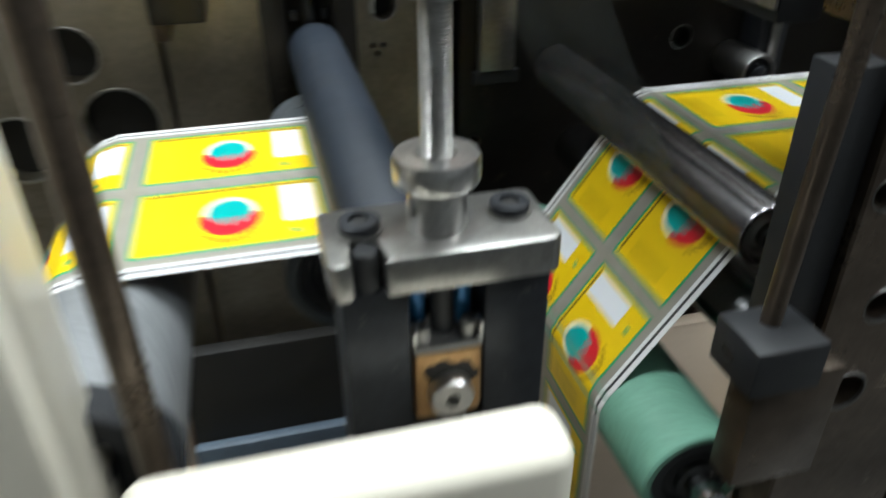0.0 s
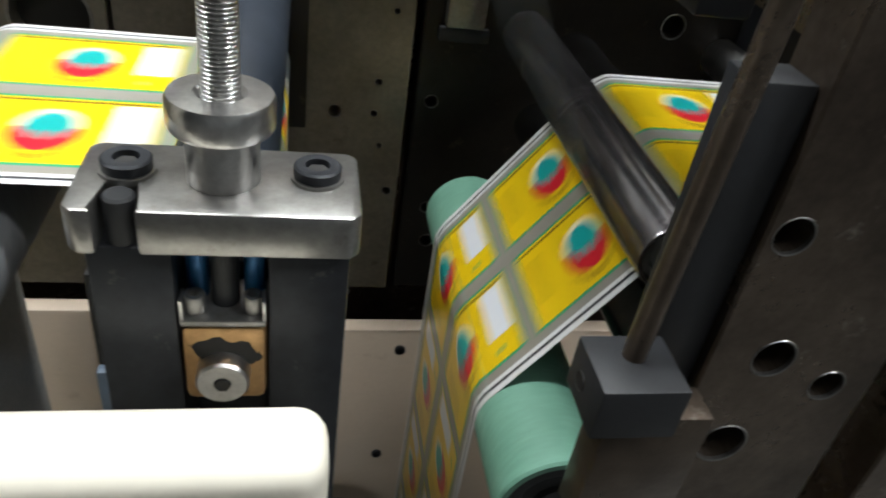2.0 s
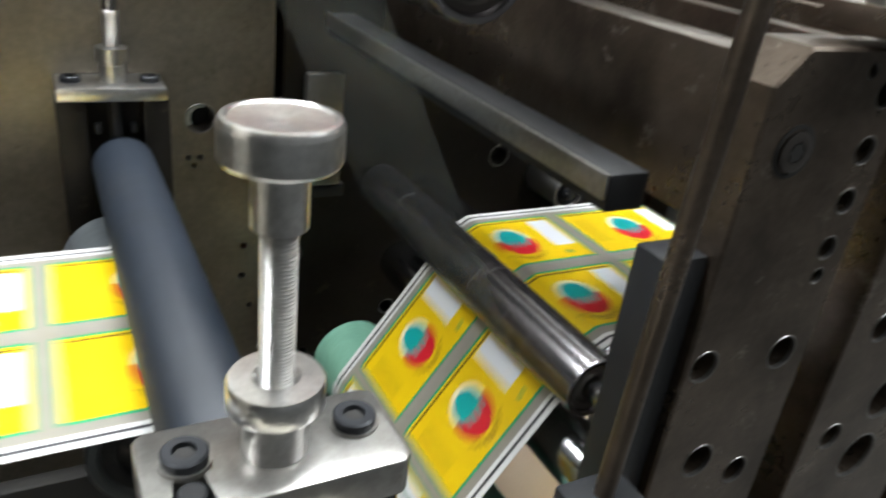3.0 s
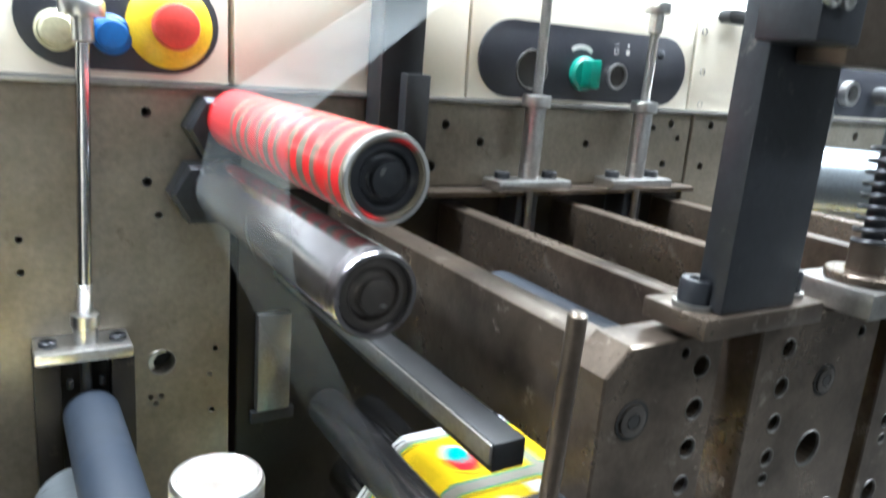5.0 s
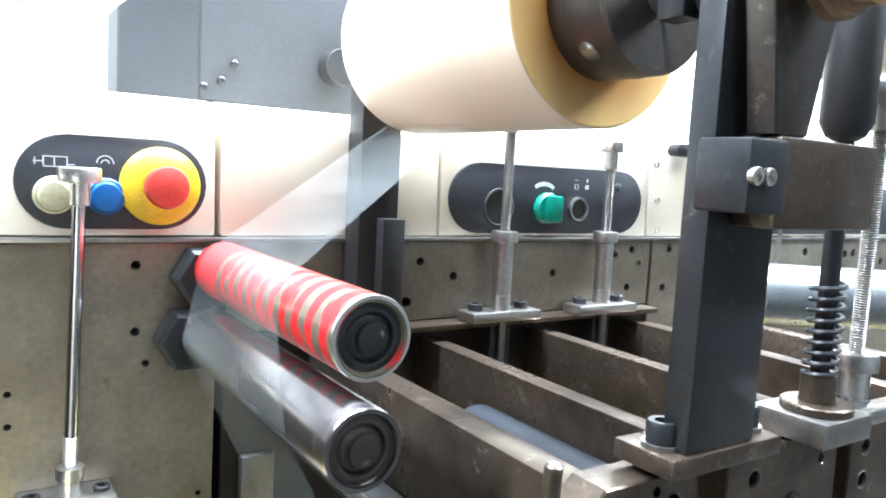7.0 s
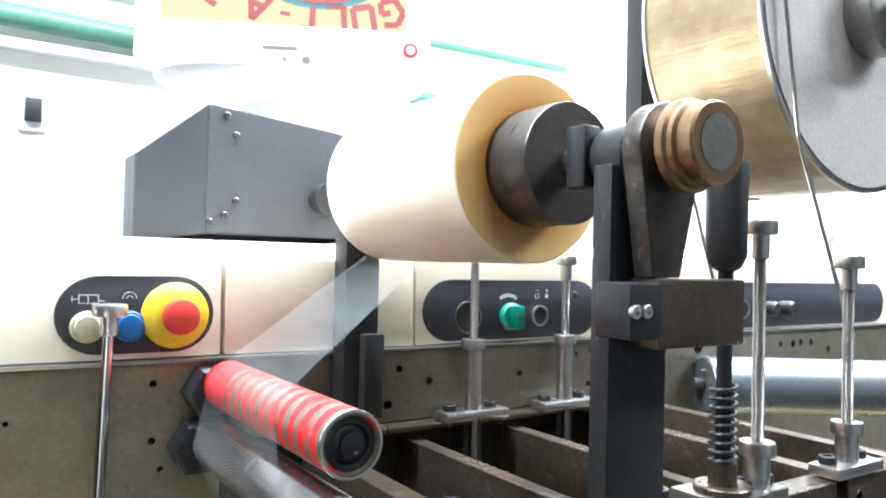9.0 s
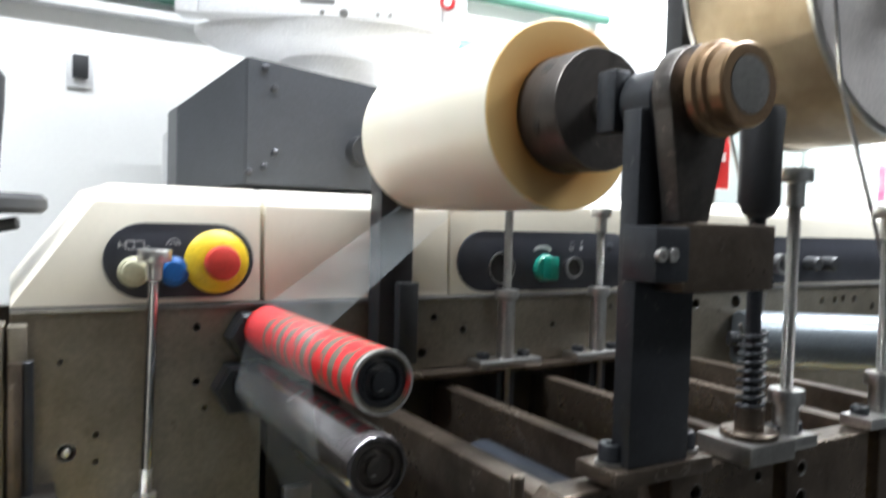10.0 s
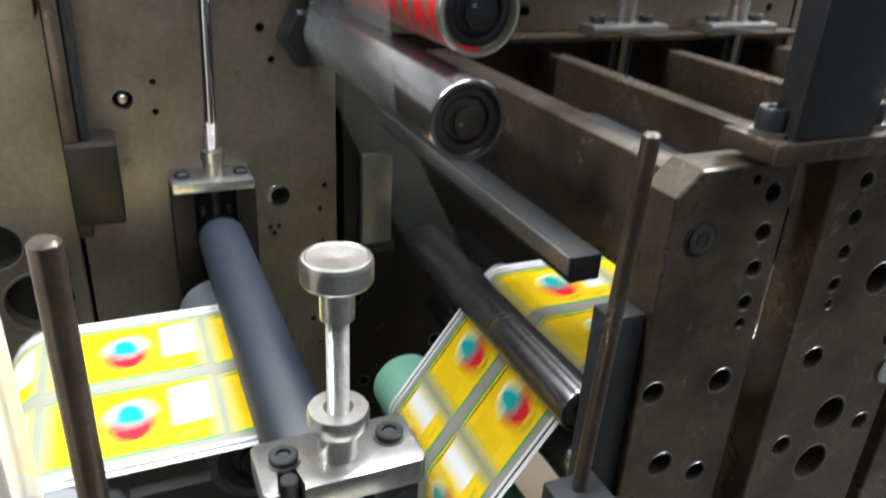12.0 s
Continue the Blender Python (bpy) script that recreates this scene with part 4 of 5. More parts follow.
clamp = thing("clamp_block", (0.212, 0.224, 0.873), "small dark steel clamp block at the pin's foot", "block")
part("block", box(0.1985, 0.2345, 0.206, 0.2385, 0.870, 0.8955, 0.0012), BLACK, clamp)
part("bore", lathe((0.1985, 0.226, 0.882), (-1, 0, 0), [(0, 0.0002), (0.0038, 0.0002), (0.0042, 0.0005), (0.0045, -0.0005)], 18), HOLE, clamp)
part("arm", box(0.210, 0.2575, 0.215, 0.234, 0.80, 0.870, 0.0012), BROWN, clamp)

def arc(cx, cz, r, a0, a1, n=14):
    return [(cx + r * math.cos(math.radians(a0 + (a1 - a0) * i / n)), cz + r * math.sin(math.radians(a0 + (a1 - a0) * i / n))) for i in range(n + 1)]


# ---- unwind arm with the film roll ----
arm = thing("unwind_arm", (0.341, 0.236, 1.101), "black steel unwind arm bolted on the front frame", "arm")
part("foot", box(0.3055, 0.4065, 0.218, 0.262, 1.1015, 1.1135, 0.0015), BROWN, arm)
for sx in (0.3185, 0.3945):
    part("washer", lathe((sx, 0.238, 1.1135), (0, 0, 1), [(0.0115, -0.001), (0.0115, 0.003), (0.004, 0.003)], 28), GREYST, arm)
    cap_screw(arm, sx, 0.238, 1.1163, 0.0094, (0, 0, 1), h=0.013)
part("post", box(0.3190, 0.3800, 0.2205, 0.2385, 1.1137, 1.372, 0.0015), BLACKST, arm)
part("clamp", box(0.3045, 0.3370, 0.188, 0.2202, 1.2510, 1.2890, 0.0018), BLACKST, arm)
for sx in (0.3085, 0.3190):
    cap_screw(arm, sx, 0.188, 1.270, 0.0046, mat=BRIGHT, h=0.003)
part("side_block", box(0.3375, 0.4360, 0.1935, 0.2202, 1.2430, 1.2920, 0.002), BROWN, arm)
part("bearing_top", lathe((0.350, 0.218, 1.380), (0, 1, 0), [(0.010, 0), (0.024, 0.0005), (0.025, 0.002), (0.025, 0.030), (0.024, 0.032), (0.010, 0.032)], 40), BLACKST, arm)
part("strap", prism([(0.3350, 1.2925), (0.3640, 1.2925)] + arc(0.353, 1.383, 0.0335, -30, 205, 18), 0.1960, 0.2130, 0.0015), HUBST, arm)
part("cheek", box(0.3230, 0.3400, 0.252, 0.272, 1.358, 1.405, 0.002), BLACKST, arm)

SX, SZ = 0.353, 1.383
film_roll = thing("film_roll", (SX, 0.345, SZ), "large roll of milky film with amber edge on a black hub", "roll")
part("wound_film", lathe((SX, 0.345, SZ), (0, 1, 0), [(0.045, 0.002), (0.0815, 0), (0.083, 0.0012), (0.083, 0.2438), (0.0815, 0.245), (0.045, 0.245)], 96), FILMROLL, film_roll)
hub = part("hub", lathe((SX, 0.345, SZ), (0, -1, 0), [(0.0505, -0.02), (0.0505, 0.046), (0.0495, 0.048), (0.012, 0.048)], 64), HUBST, film_roll, "black steel core chuck with oval slots")
for i in range(6):
    a = math.pi / 3 * i
    bm = lathe((0, 0, 0), (0, 0, 1), [(0, 0.0008), (0.0045, 0.0008), (0.0052, -0.001)], 16)
    bmesh.ops.scale(bm, vec=(1.0, 1.5 if i % 2 else 0.8, 1), verts=bm.verts)
    bmesh.ops.rotate(bm, verts=bm.verts, cent=(0, 0, 0), matrix=Matrix.Rotation(a, 3, "Y"))
    bmesh.ops.translate(bm, verts=bm.verts, vec=(SX + 0.0502 * math.sin(a), 0.322, SZ + 0.0502 * math.cos(a)))
    part("slot", bm, BRIGHT if i == 1 else HOLE, hub)
part("seam", box(SX - 0.0006, SX + 0.0006, 0.2964, 0.2972, SZ + 0.014, SZ + 0.049, 0), HOLE, hub)
part("shaft", lathe((SX, 0.62, SZ), (0, -1, 0), [(0.012, 0), (0.012, 0.34), (0.0105, 0.345), (0.0105, 0.40)], 32), GREYST, film_roll)
part("collar", lathe((SX, 0.252, SZ), (0, -1, 0), [(0.0105, -0.012), (0.017, -0.011), (0.017, -0.002), (0.0105, 0)], 32), BLACKST, film_roll)
part("end_knob", lathe((SX - 0.0, 0.181, SZ), (0, -1, 0), [(0.012, -0.014), (0.0325, -0.004), (0.0325, 0.002), (0.0300, 0.004), (0.0300, 0.008), (0.0270, 0.0095), (0.0280, 0.021), (0.0268, 0.0228), (0.0195, 0.0228), (0.0192, 0.0215), (0, 0.0215)], 64), BRASS, film_roll, "worn brass end knob")
part("knob_face", lathe((SX, 0.1585, SZ), (0, -1, 0), [(0.0190, -0.004), (0.0190, 0.0006), (0, 0.0006)], 48), GREYST, film_roll)

back_arm = thing("rear_bracket", (0.323, 0.61, 1.12), "black sheet bracket behind the film roll", "bracket")
part("upright", box(0.303, 0.346, 0.604, 0.634, 1.122, 1.42, 0.0015), BLACK, back_arm)
part("fin", box(0.3225, 0.347, 0.590, 0.6038, 1.122, 1.2165, 0.001), BLACK, back_arm)
for z in (1.13, 1.165):
    cap_screw(back_arm, 0.354, 0.634, z, 0.006, h=0.006)


def sheet(points, y0, y1):
    bm = bmesh.new()
    rows = [(bm.verts.new((x, y0, z)), bm.verts.new((x, y1, z))) for x, z in points]
    for a, b in zip(rows, rows[1:]):
        bm.faces.new((a[0], a[1], b[1], b[0]))
    return bm


# the film: from under the roll, over the left of both guide rollers, down to the laminating roller
film_pts = arc(SX, SZ, 0.0834, 290, 250, 8) + arc(0.176, 1.168, 0.0256, 125, 190, 10) + arc(0.164, 1.111, 0.0247, 176, 203, 6) + arc(wx(0.2455), wz(0.917), 0.0176 * GROW, 203, 300, 10)
film = thing("laminating_film", (0.2, 0.44, 1.1), "clear laminating film running over the guide rollers", "film")


def film_edge(z):
    """The film runs off square: its near edge wanders away from the operator on the way up."""
    ways = ((0.0, 0.345), (0.90, 0.345), (1.11, 0.362), (1.168, 0.415), (1.30, 0.465), (2.0, 0.465))
    for (z0, a), (z1, b) in zip(ways, ways[1:]):
        if z <= z1:
            return a + (b - a) * (z - z0) / (z1 - z0)


bm = sheet(film_pts, 0.0, 0.600)
for v in bm.verts:
    if v.co.y < 0.3:
        v.co.y = film_edge(v.co.z)
film_ob = part("web", bm, FILM, film)

# ---- foil roll, spring post and far screws ----
FX, FZ = 0.815, 1.598
foil = thing("foil_roll", (FX, 0.30, FZ), "large roll of crinkled gold foil with a grey card side", "roll")
part("wound_foil", lathe((FX, 0.30, FZ), (0, 1, 0), [(0.19, 0.003), (0.203, 0.003), (0.203, 0.15), (0.19, 0.15)], 96), FOIL, foil)
part("side_disc", lathe((FX, 0.30, FZ), (0, 1, 0), [(0.03, -0.001), (0.199, -0.001), (0.2, 0.001), (0.2, 0.002)], 96), CARD, foil, "grey card side disc")
part("rim", lathe((FX, 0.30, FZ), (0, 1, 0), [(0.2025, -0.0005), (0.2055, 0.0005), (0.2055, 0.005), (0.2025, 0.006)], 96), BRIGHT, foil)
part("rim", lathe((FX, 0.45, FZ), (0, 1, 0), [(0.2025, -0.0005), (0.2055, 0.0005), (0.2055, 0.005), (0.2025, 0.006)], 96), BRIGHT, foil)
part("core", lathe((FX, 0.30, FZ), (0, -1, 0), [(0.05, -0.01), (0.05, 0.03), (0.042, 0.034), (0.02, 0.034), (0, 0.034)], 40), GREYST, foil)
part("shaft", rod((FX, 0.22, FZ), (FX, 0.64, FZ), 0.018), GREYST, foil)
stand = thing("foil_stand", (0.76, 0.62, 1.33), "black column hanging from the ceiling with the foil roll", "stand")
part("upright", box(0.775, 0.825, 0.60, 0.632, 1.47, 2.999, 0.002), BLACK, stand)

spr = thing("spring_post", (0.466, 0.228, 1.101), "black post with a coil spring beside the arm", "post")
part("foot", box(0.438, 0.4945, 0.208, 0.262, 1.1012, 1.118, 0.0015), GREYST, spr)
part("washer", lathe((0.466, 0.232, 1.118), (0, 0, 1), [(0.022, 0), (0.023, 0.001), (0.023, 0.005), (0.022, 0.006), (0.012, 0.006)], 36), BROWN, spr)
part("sleeve", lathe((0.466, 0.232, 1.124), (0, 0, 1), [(0.0115, 0), (0.0115, 0.018), (0.008, 0.019)], 28), BROWN, spr)
part("rod", rod((0.466, 0.232, 1.124), (0.466, 0.232, 1.30), 0.0062), BLACKST, spr)
bm = bmesh.new()
turns, segs = 9, 16
prev = None
for i in range(turns * segs + 1):
    a = 2 * math.pi * i / segs
    c = Vector((0.466 + 0.0105 * math.cos(a), 0.232 + 0.0105 * math.sin(a), 1.140 + 0.0072 * i / segs))
    out = Vector((math.cos(a), math.sin(a), 0))
    ring = [bm.verts.new(c + 0.0017 * (math.cos(k * math.pi / 3) * out + math.sin(k * math.pi / 3) * Vector((0, 0, 1)))) for k in range(6)]
    if prev:
        for k in range(6):
            bm.faces.new((prev[k], prev[(k + 1) % 6], ring[(k + 1) % 6], ring[k]))
    prev = ring
part("spring", bm, BLACKST, spr, "black coil spring")
part("grip", lathe((0.466, 0.232, 1.298), (0, 0, 1), [(0.007, 0), (0.012, 0.003), (0.0165, 0.012), (0.0165, 0.06), (0.018, 0.085), (0.017, 0.09), (0, 0.091)], 28), BLACK, spr, "black plastic hand grip")

post_screw(0.5225, 0.238, 1.112, 1.343, "bright adjusting screw on the front frame", sleeve=0.026, footw=0.024)
post_screw(0.683, 0.245, 1.112, 1.316, "bright adjusting screw on the far front frame", sleeve=0.026, footw=0.042)

pipe = thing("pipe_roller", (0.944, 0.62, 1.114), "large grey tube roller further along the press", "roller")
part("tube", lathe((0.944, 0.612, 1.114), (0.9, -0.42, -0.02), [(0, 0), (0.043, 0), (0.046, 0.003), (0.046, 0.9), (0, 0.9)], 40), GREYTUBE, pipe)
part("neck", rod((0.930, 0.62, 1.114), (0.95, 0.609, 1.114), 0.012), BLACK, pipe)


def cable(points, r, mat, label):
    bm = None
    for a, b in zip(points, points[1:]):
        bm = rod(a, b, r, 10, 0.0002, bm)
    solo("cable", bm, mat, points[0], label, "cable", "thin tubes hanging by the foil roll")


cable([(0.62, 0.295, 1.72), (0.665, 0.29, 1.44), (0.74, 0.28, 1.26), (0.80, 0.30, 1.12)], 0.0022, BRIGHT, "thin shiny tube hanging past the foil roll")
cable([(0.86, 0.60, 1.50), (0.93, 0.60, 1.33), (0.99, 0.60, 1.20), (0.965, 0.60, 1.08), (0.93, 0.60, 1.14)], 0.003, GREYST, "thin grey tube looped by the back frame")

# ---- things on and behind the covers ----
hw = thing("hand_wheel", (-0.13, 0.74, 1.25), "black hand wheel with an upright handle", "hand wheel")
part("wheel", lathe((-0.125, 0.80, 1.284), (0, 0, 1), [(0.05, 0), (0.094, 0), (0.1, 0.006), (0.1, 0.016), (0.094, 0.022), (0.05, 0.022)], 48), BLACK, hw)
part("spoke", box(-0.21, -0.04, 0.79, 0.81, 1.286, 1.302, 0.003), BLACK, hw)
part("handle", lathe((-0.098, 0.79, 1.303), (0, 0, 1), [(0.02, 0), (0.024, 0.01), (0.030, 0.10), (0.031, 0.13), (0.027, 0.136), (0, 0.137)], 32), BLACK, hw)
part("hub", lathe((-0.125, 0.80, 1.25), (0, 0, 1), [(0.03, 0), (0.02, 0.02), (0.02, 0.06)], 24), BLACK, hw)
part("lever", rod((-0.11, 0.78, 1.262), (-0.055, 0.76, 1.274), 0.007), BLACK, hw)

mb = thing("drive_housing", (0.28, 0.9, 1.318), "anthracite sheet metal housing with button-head screws", "housing")
bm = bmesh.new()
plan = [(0.207, 0.825), (0.430, 0.825), (0.430, 1.0), (0.139, 1.0), (0.139, 0.928)]
lo = [bm.verts.new((x, y, 1.3185 + (0.012 if y < 0.9 else 0.0))) for x, y in plan]
hi = [bm.verts.new((x, y, z)) for (x, y), z in zip(plan, (1.500, 1.478, 1.478, 1.440, 1.440))]
bm.faces.new(lo[::-1])
bmesh.ops.triangulate(bm, faces=[bm.faces.new(hi)])
for i in range(5):
    j = (i + 1) % 5
    bm.faces.new((lo[i], lo[j], hi[j], hi[i]))
bmesh.ops.bevel(bm, geom=bm.edges[:], offset=0.002, segments=2, affect="EDGES")
part("shell", bm, BOXGREY, mb)
for sx, sz in ((0.232, 1.487), (0.245, 1.462), (0.247, 1.375), (0.232, 1.355), (0.212, 1.346)):
    part("screw", lathe((sx, 0.825, sz), (0, -1, 0), [(0.0052, -0.001), (0.005, 0.002), (0.003, 0.0035), (0.0015, 0.0036), (0, 0.003)], 18), BLACKST, mb)
part("stub", rod((0.372, 0.80, 1.385), (0.372, 0.826, 1.385), 0.022), BLACK, mb)

# monitor on the bench behind
def local(bm, m):
    bmesh.ops.transform(bm, matrix=m, verts=bm.verts)
    return bm


TVM = pose(0.43, 1.130, 1.645, 0, 0, -27) @ Matrix.Scale(1.1, 4)
tv = thing("monitor", (0.43, 1.13, 1.476), "white tube monitor showing a red and yellow picture", "monitor")
tvb = thing("monitor_shelf", (0.42, 1.25, 0), "white steel cabinet under the monitor", "cabinet")
part("body", box(0.24, 0.95, 1.06, 1.65, 0.02, 1.475, 0.01), WHITEPL, tvb)
bm = bmesh.new()
for x0, x1, z0, z1 in ((-0.235, -0.198, 0.0, 0.36), (0.195, 0.235, 0.0, 0.36), (-0.198, 0.195, 0.0, 0.064), (-0.198, 0.195, 0.33, 0.36)):
    bm = box(x0, x1, -0.03, 0.02, z0, z1, 0.004, bm)
part("bezel", local(bm, TVM), WHITEPL, tv)
part("back", local(box(-0.21, 0.21, 0.02, 0.33, 0.02, 0.345, 0.03), TVM), WHITEPL, tv)
bm = lathe((0, 0.0, 0.0), (0, 0, 1), [(0, -0.048), (0.12, -0.046), (0.2, -0.030), (0.232, -0.010), (0.235, 0.0), (0, 0.0)], 48)
bmesh.ops.scale(bm, vec=(1, 0.5, 1), verts=bm.verts)
bmesh.ops.translate(bm, verts=bm.verts, vec=(0, 0.09, 0))
part("base", local(bm, TVM), WHITEPL, tv)
part("base", local(lathe((0, 0.12, -0.15), (0, 0, 1), [(0.14, 0), (0.13, 0.02), (0.09, 0.06), (0.09, 0.12)], 36), TVM), WHITEPL, tv)
SCREEN = glowing("lit_screen", (0.80, 0.68, 0.30), 0.75)
SCREENRED = glowing("lit_screen_red", (0.70, 0.03, 0.03), 0.6)
SCREENCYAN = glowing("lit_screen_cyan", (0.05, 0.45, 0.55), 0.55)
pane = part("screen", local(box(-0.198, 0.195, -0.018, 0.0, 0.064, 0.33, 0), TVM), SCREEN, tv, "lit screen with red letters upside down", smooth=False)


def disc(cx, cz, rx, rz, y, n=48):
    return prism([(cx + rx * math.cos(2 * math.pi * i / n), cz + rz * math.sin(2 * math.pi * i / n)) for i in range(n)], y, y + 0.001, 0)


part("picture_rim", local(disc(0.05, 0.182, 0.125, 0.085, -0.0192), TVM), SCREENCYAN, pane, smooth=False)
part("picture_disc", local(disc(0.05, 0.182, 0.115, 0.077, -0.0204), TVM), SCREENRED, pane, smooth=False)


def glyph(strokes, size, cx, cz, deg):
    """One mark of the picture, drawn in straight strokes and turned."""
    bm = None
    for x0, z0, x1, z1 in strokes:
        d = Vector((x1 - x0, 0, z1 - z0))
        n = Vector((-d.z, 0, d.x)).normalized() * 0.11
        pts = [(x0 + n.x, z0 + n.z), (x1 + n.x, z1 + n.z), (x1 - n.x, z1 - n.z), (x0 - n.x, z0 - n.z)]
        bm = prism(pts, 0, 0.001, 0, bm=bm)
    bmesh.ops.scale(bm, vec=(size, 1, size), verts=bm.verts)
    bmesh.ops.rotate(bm, verts=bm.verts, cent=(0, 0, 0), matrix=Matrix.Rotation(math.radians(deg), 3, "Y"))
    bmesh.ops.translate(bm, verts=bm.verts, vec=(cx, -0.0192, cz))
    return bm


LETTERS = {
    "G": [(0.4, 0.4, -0.1, 0.5), (-0.1, 0.5, -0.4, 0.1), (-0.4, 0.1, -0.2, -0.45), (-0.2, -0.45, 0.35, -0.45), (0.35, -0.45, 0.4, 0.0), (0.4, 0.0, 0.05, 0.0)],
    "U": [(-0.35, 0.5, -0.35, -0.4), (-0.35, -0.4, 0.35, -0.4), (0.35, -0.4, 0.35, 0.5)],
    "L": [(-0.3, 0.5, -0.3, -0.45), (-0.3, -0.45, 0.35, -0.45)],
    "T": [(-0.4, 0.45, 0.4, 0.45), (0, 0.45, 0, -0.5)],
    "-": [(-0.25, 0, 0.25, 0)],
    "A": [(-0.4, -0.5, 0, 0.5), (0, 0.5, 0.4, -0.5), (-0.2, -0.1, 0.2, -0.1)],
    "Z": [(-0.35, 0.45, 0.35, 0.45), (0.35, 0.45, -0.35, -0.45), (-0.35, -0.45, 0.35, -0.45)],
}
for ch, lx, lz, turn in (("G", 0.172, 0.098, 165), ("U", 0.125, 0.086, 170), ("L", 0.080, 0.083, 176), ("T", 0.042, 0.083, 182), ("-", -0.002, 0.086, 190), ("A", -0.048, 0.094, 200), ("Z", -0.115, 0.118, 212)):
    part("letter", local(glyph(LETTERS[ch], 0.044 if ch != "-" else 0.03, lx, lz, turn), TVM), SCREENRED, pane, smooth=False)
part("maker_mark", local(box(-0.035, 0.02, -0.0306, -0.0298, 0.022, 0.029, 0), TVM), GREYST, tv)
part("badge", local(rod((0.203, -0.032, 0.033), (0.203, -0.029, 0.033), 0.0125), TVM), SIGNRED, tv)
part("badge_centre", local(rod((0.203, -0.0328, 0.033), (0.203, -0.0315, 0.033), 0.007), TVM), INKWHITE, tv)
for bx, br in ((0.0, 0.004), (0.035, 0.007), (0.09, 0.003), (0.11, 0.003)):
    part("button", local(rod((bx, -0.032, 0.008), (bx, -0.029, 0.008), br), TVM), GREYST, tv)

gp = thing("wall_pipe", (-0.4, 1.72, 1.75), "green painted pipe along the white partition", "pipe")
part("pipe", rod((-1.6, 1.66, 1.83), (1.6, 1.66, 1.775), 0.026, 28), GREENPIPE, gp)
part("pipe", rod((-1.6, 1.665, 1.905), (1.6, 1.665, 1.955), 0.018, 28), GREENPIPE, gp)
part("conduit", box(-1.6, 1.6, 1.66, 1.70, 1.735, 1.755, 0.003), WHITEPL, gp)
setting("wall_partition", box(-3.5, 3.5, 1.70, 1.76, 0, 3, 0), WHITEWALL, "white painted partition behind the press")
sock = thing("wall_socket", (0.07, 1.69, 1.60), "white wall socket with a black plug", "socket")
part("plate", box(0.045, 0.098, 1.690, 1.6995, 1.565, 1.64, 0.002), WHITEPL, sock)
part("plug", box(0.056, 0.088, 1.675, 1.6905, 1.585, 1.636, 0.002), BLACK, sock)

sg = thing("red_sign", (1.036, 0.72, 1.361), "red sign plate with partly hidden white lettering", "sign")
part("plate", box(0.955, 1.015, 0.70, 0.704, 1.358, 1.455, 0.001), SIGNRED, sg)
sign_bars(sg, [(0.965, 0.971, 1.405, 1.418), (0.973, 0.979, 1.405, 1.418), (0.981, 0.987, 1.405, 1.418), (0.989, 0.995, 1.405, 1.418), (0.997, 1.003, 1.405, 1.42)], 0.6992, INKWHITE, "lettering")
sgs = part("support", rod((0.985, 0.708, 1.325), (0.985, 0.708, 1.36), 0.004), GREYST, sg)
bt = thing("spray_bottle", (1.75, 0.80, 1.33), "white plastic bottle with a pink label on the cover", "bottle")
part("body", lathe((1.66, 0.80, 1.3305), (0, 0, 1), [(0, 0), (0.05, 0), (0.053, 0.004), (0.053, 0.11), (0.045, 0.14), (0.02, 0.165), (0.018, 0.18), (0, 0.181)], 36), WHITEPL, bt)
bm = lathe((1.66, 0.80, 1.345), (0, 0, 1), [(0.0533, 0.015), (0.0536, 0.016), (0.0536, 0.095), (0.0533, 0.096)], 72)
aim = Vector((-0.83, -0.55, 0)).normalized()
bmesh.ops.delete(bm, geom=[v for v in bm.verts if Vector((v.co.x - 1.66, v.co.y - 0.80, 0)).normalized().dot(aim) < 0.955 - 0.04 * math.sin(90 * v.co.z)], context="VERTS")
part("label", bm, MAGENTA, bt)
cab = thing("steel_cabinet", (2.0, 1.2, 0), "grey-green steel cabinet at the end of the press", "cabinet")
GREYGREEN = surface("grey_green_paint", (0.42, 0.46, 0.44), (0.38, 0.42, 0.40), 0.5, 0.0, 6, 200, 0.05, 0.08)
part("body", box(1.72, 2.9, 1.05, 1.65, 0.02, 1.58, 0.008), GREYGREEN, cab)
for dx in (1.74, 2.315):
    door = part("door", box(dx, dx + 0.565, 1.035, 1.0495, 0.06, 1.55, 0.004), GREYGREEN, cab)
    part("handle", box(dx + (0.50 if dx < 2 else 0.04), dx + (0.52 if dx < 2 else 0.06), 1.015, 1.0345, 0.80, 0.95, 0.004), BLACK, door)

st = thing("warning_sticker", (0.62, 1.698, 1.72), "small yellow warning sticker on the white partition", "sticker")
part("sheet", box(0.95, 0.99, 1.6975, 1.6995, 1.79, 1.845, 0), YELLOW, st)

# near cream guards at the operator's side
g1 = thing("side_guard", (-0.12, 0.2, 0.7), "cream enamelled side guard of the press", "guard")
part("shell", prism([(-0.30, 0.60), (-0.070, 0.60), (-0.071, 1.118), (-0.074, 1.127), (-0.080, 1.136), (-0.17, 1.205), (-0.30, 1.205)], 0.19, 0.245, 0.0025), CREAM, g1)
g2 = thing("front_guard", (0.02, 0.17, 0.6), "cream enamelled front guard below the bracket", "guard")
part("shell", box(-0.053, 0.0968, 0.160, 0.190, 0.55, 0.915, 0.010, seg=5), CREAM, g2)


# ---- the label web ----
SPEED, PITCH, W0, W1 = 0.4085 * GROW, 0.102 * GROW, 0.3225, 0.5105
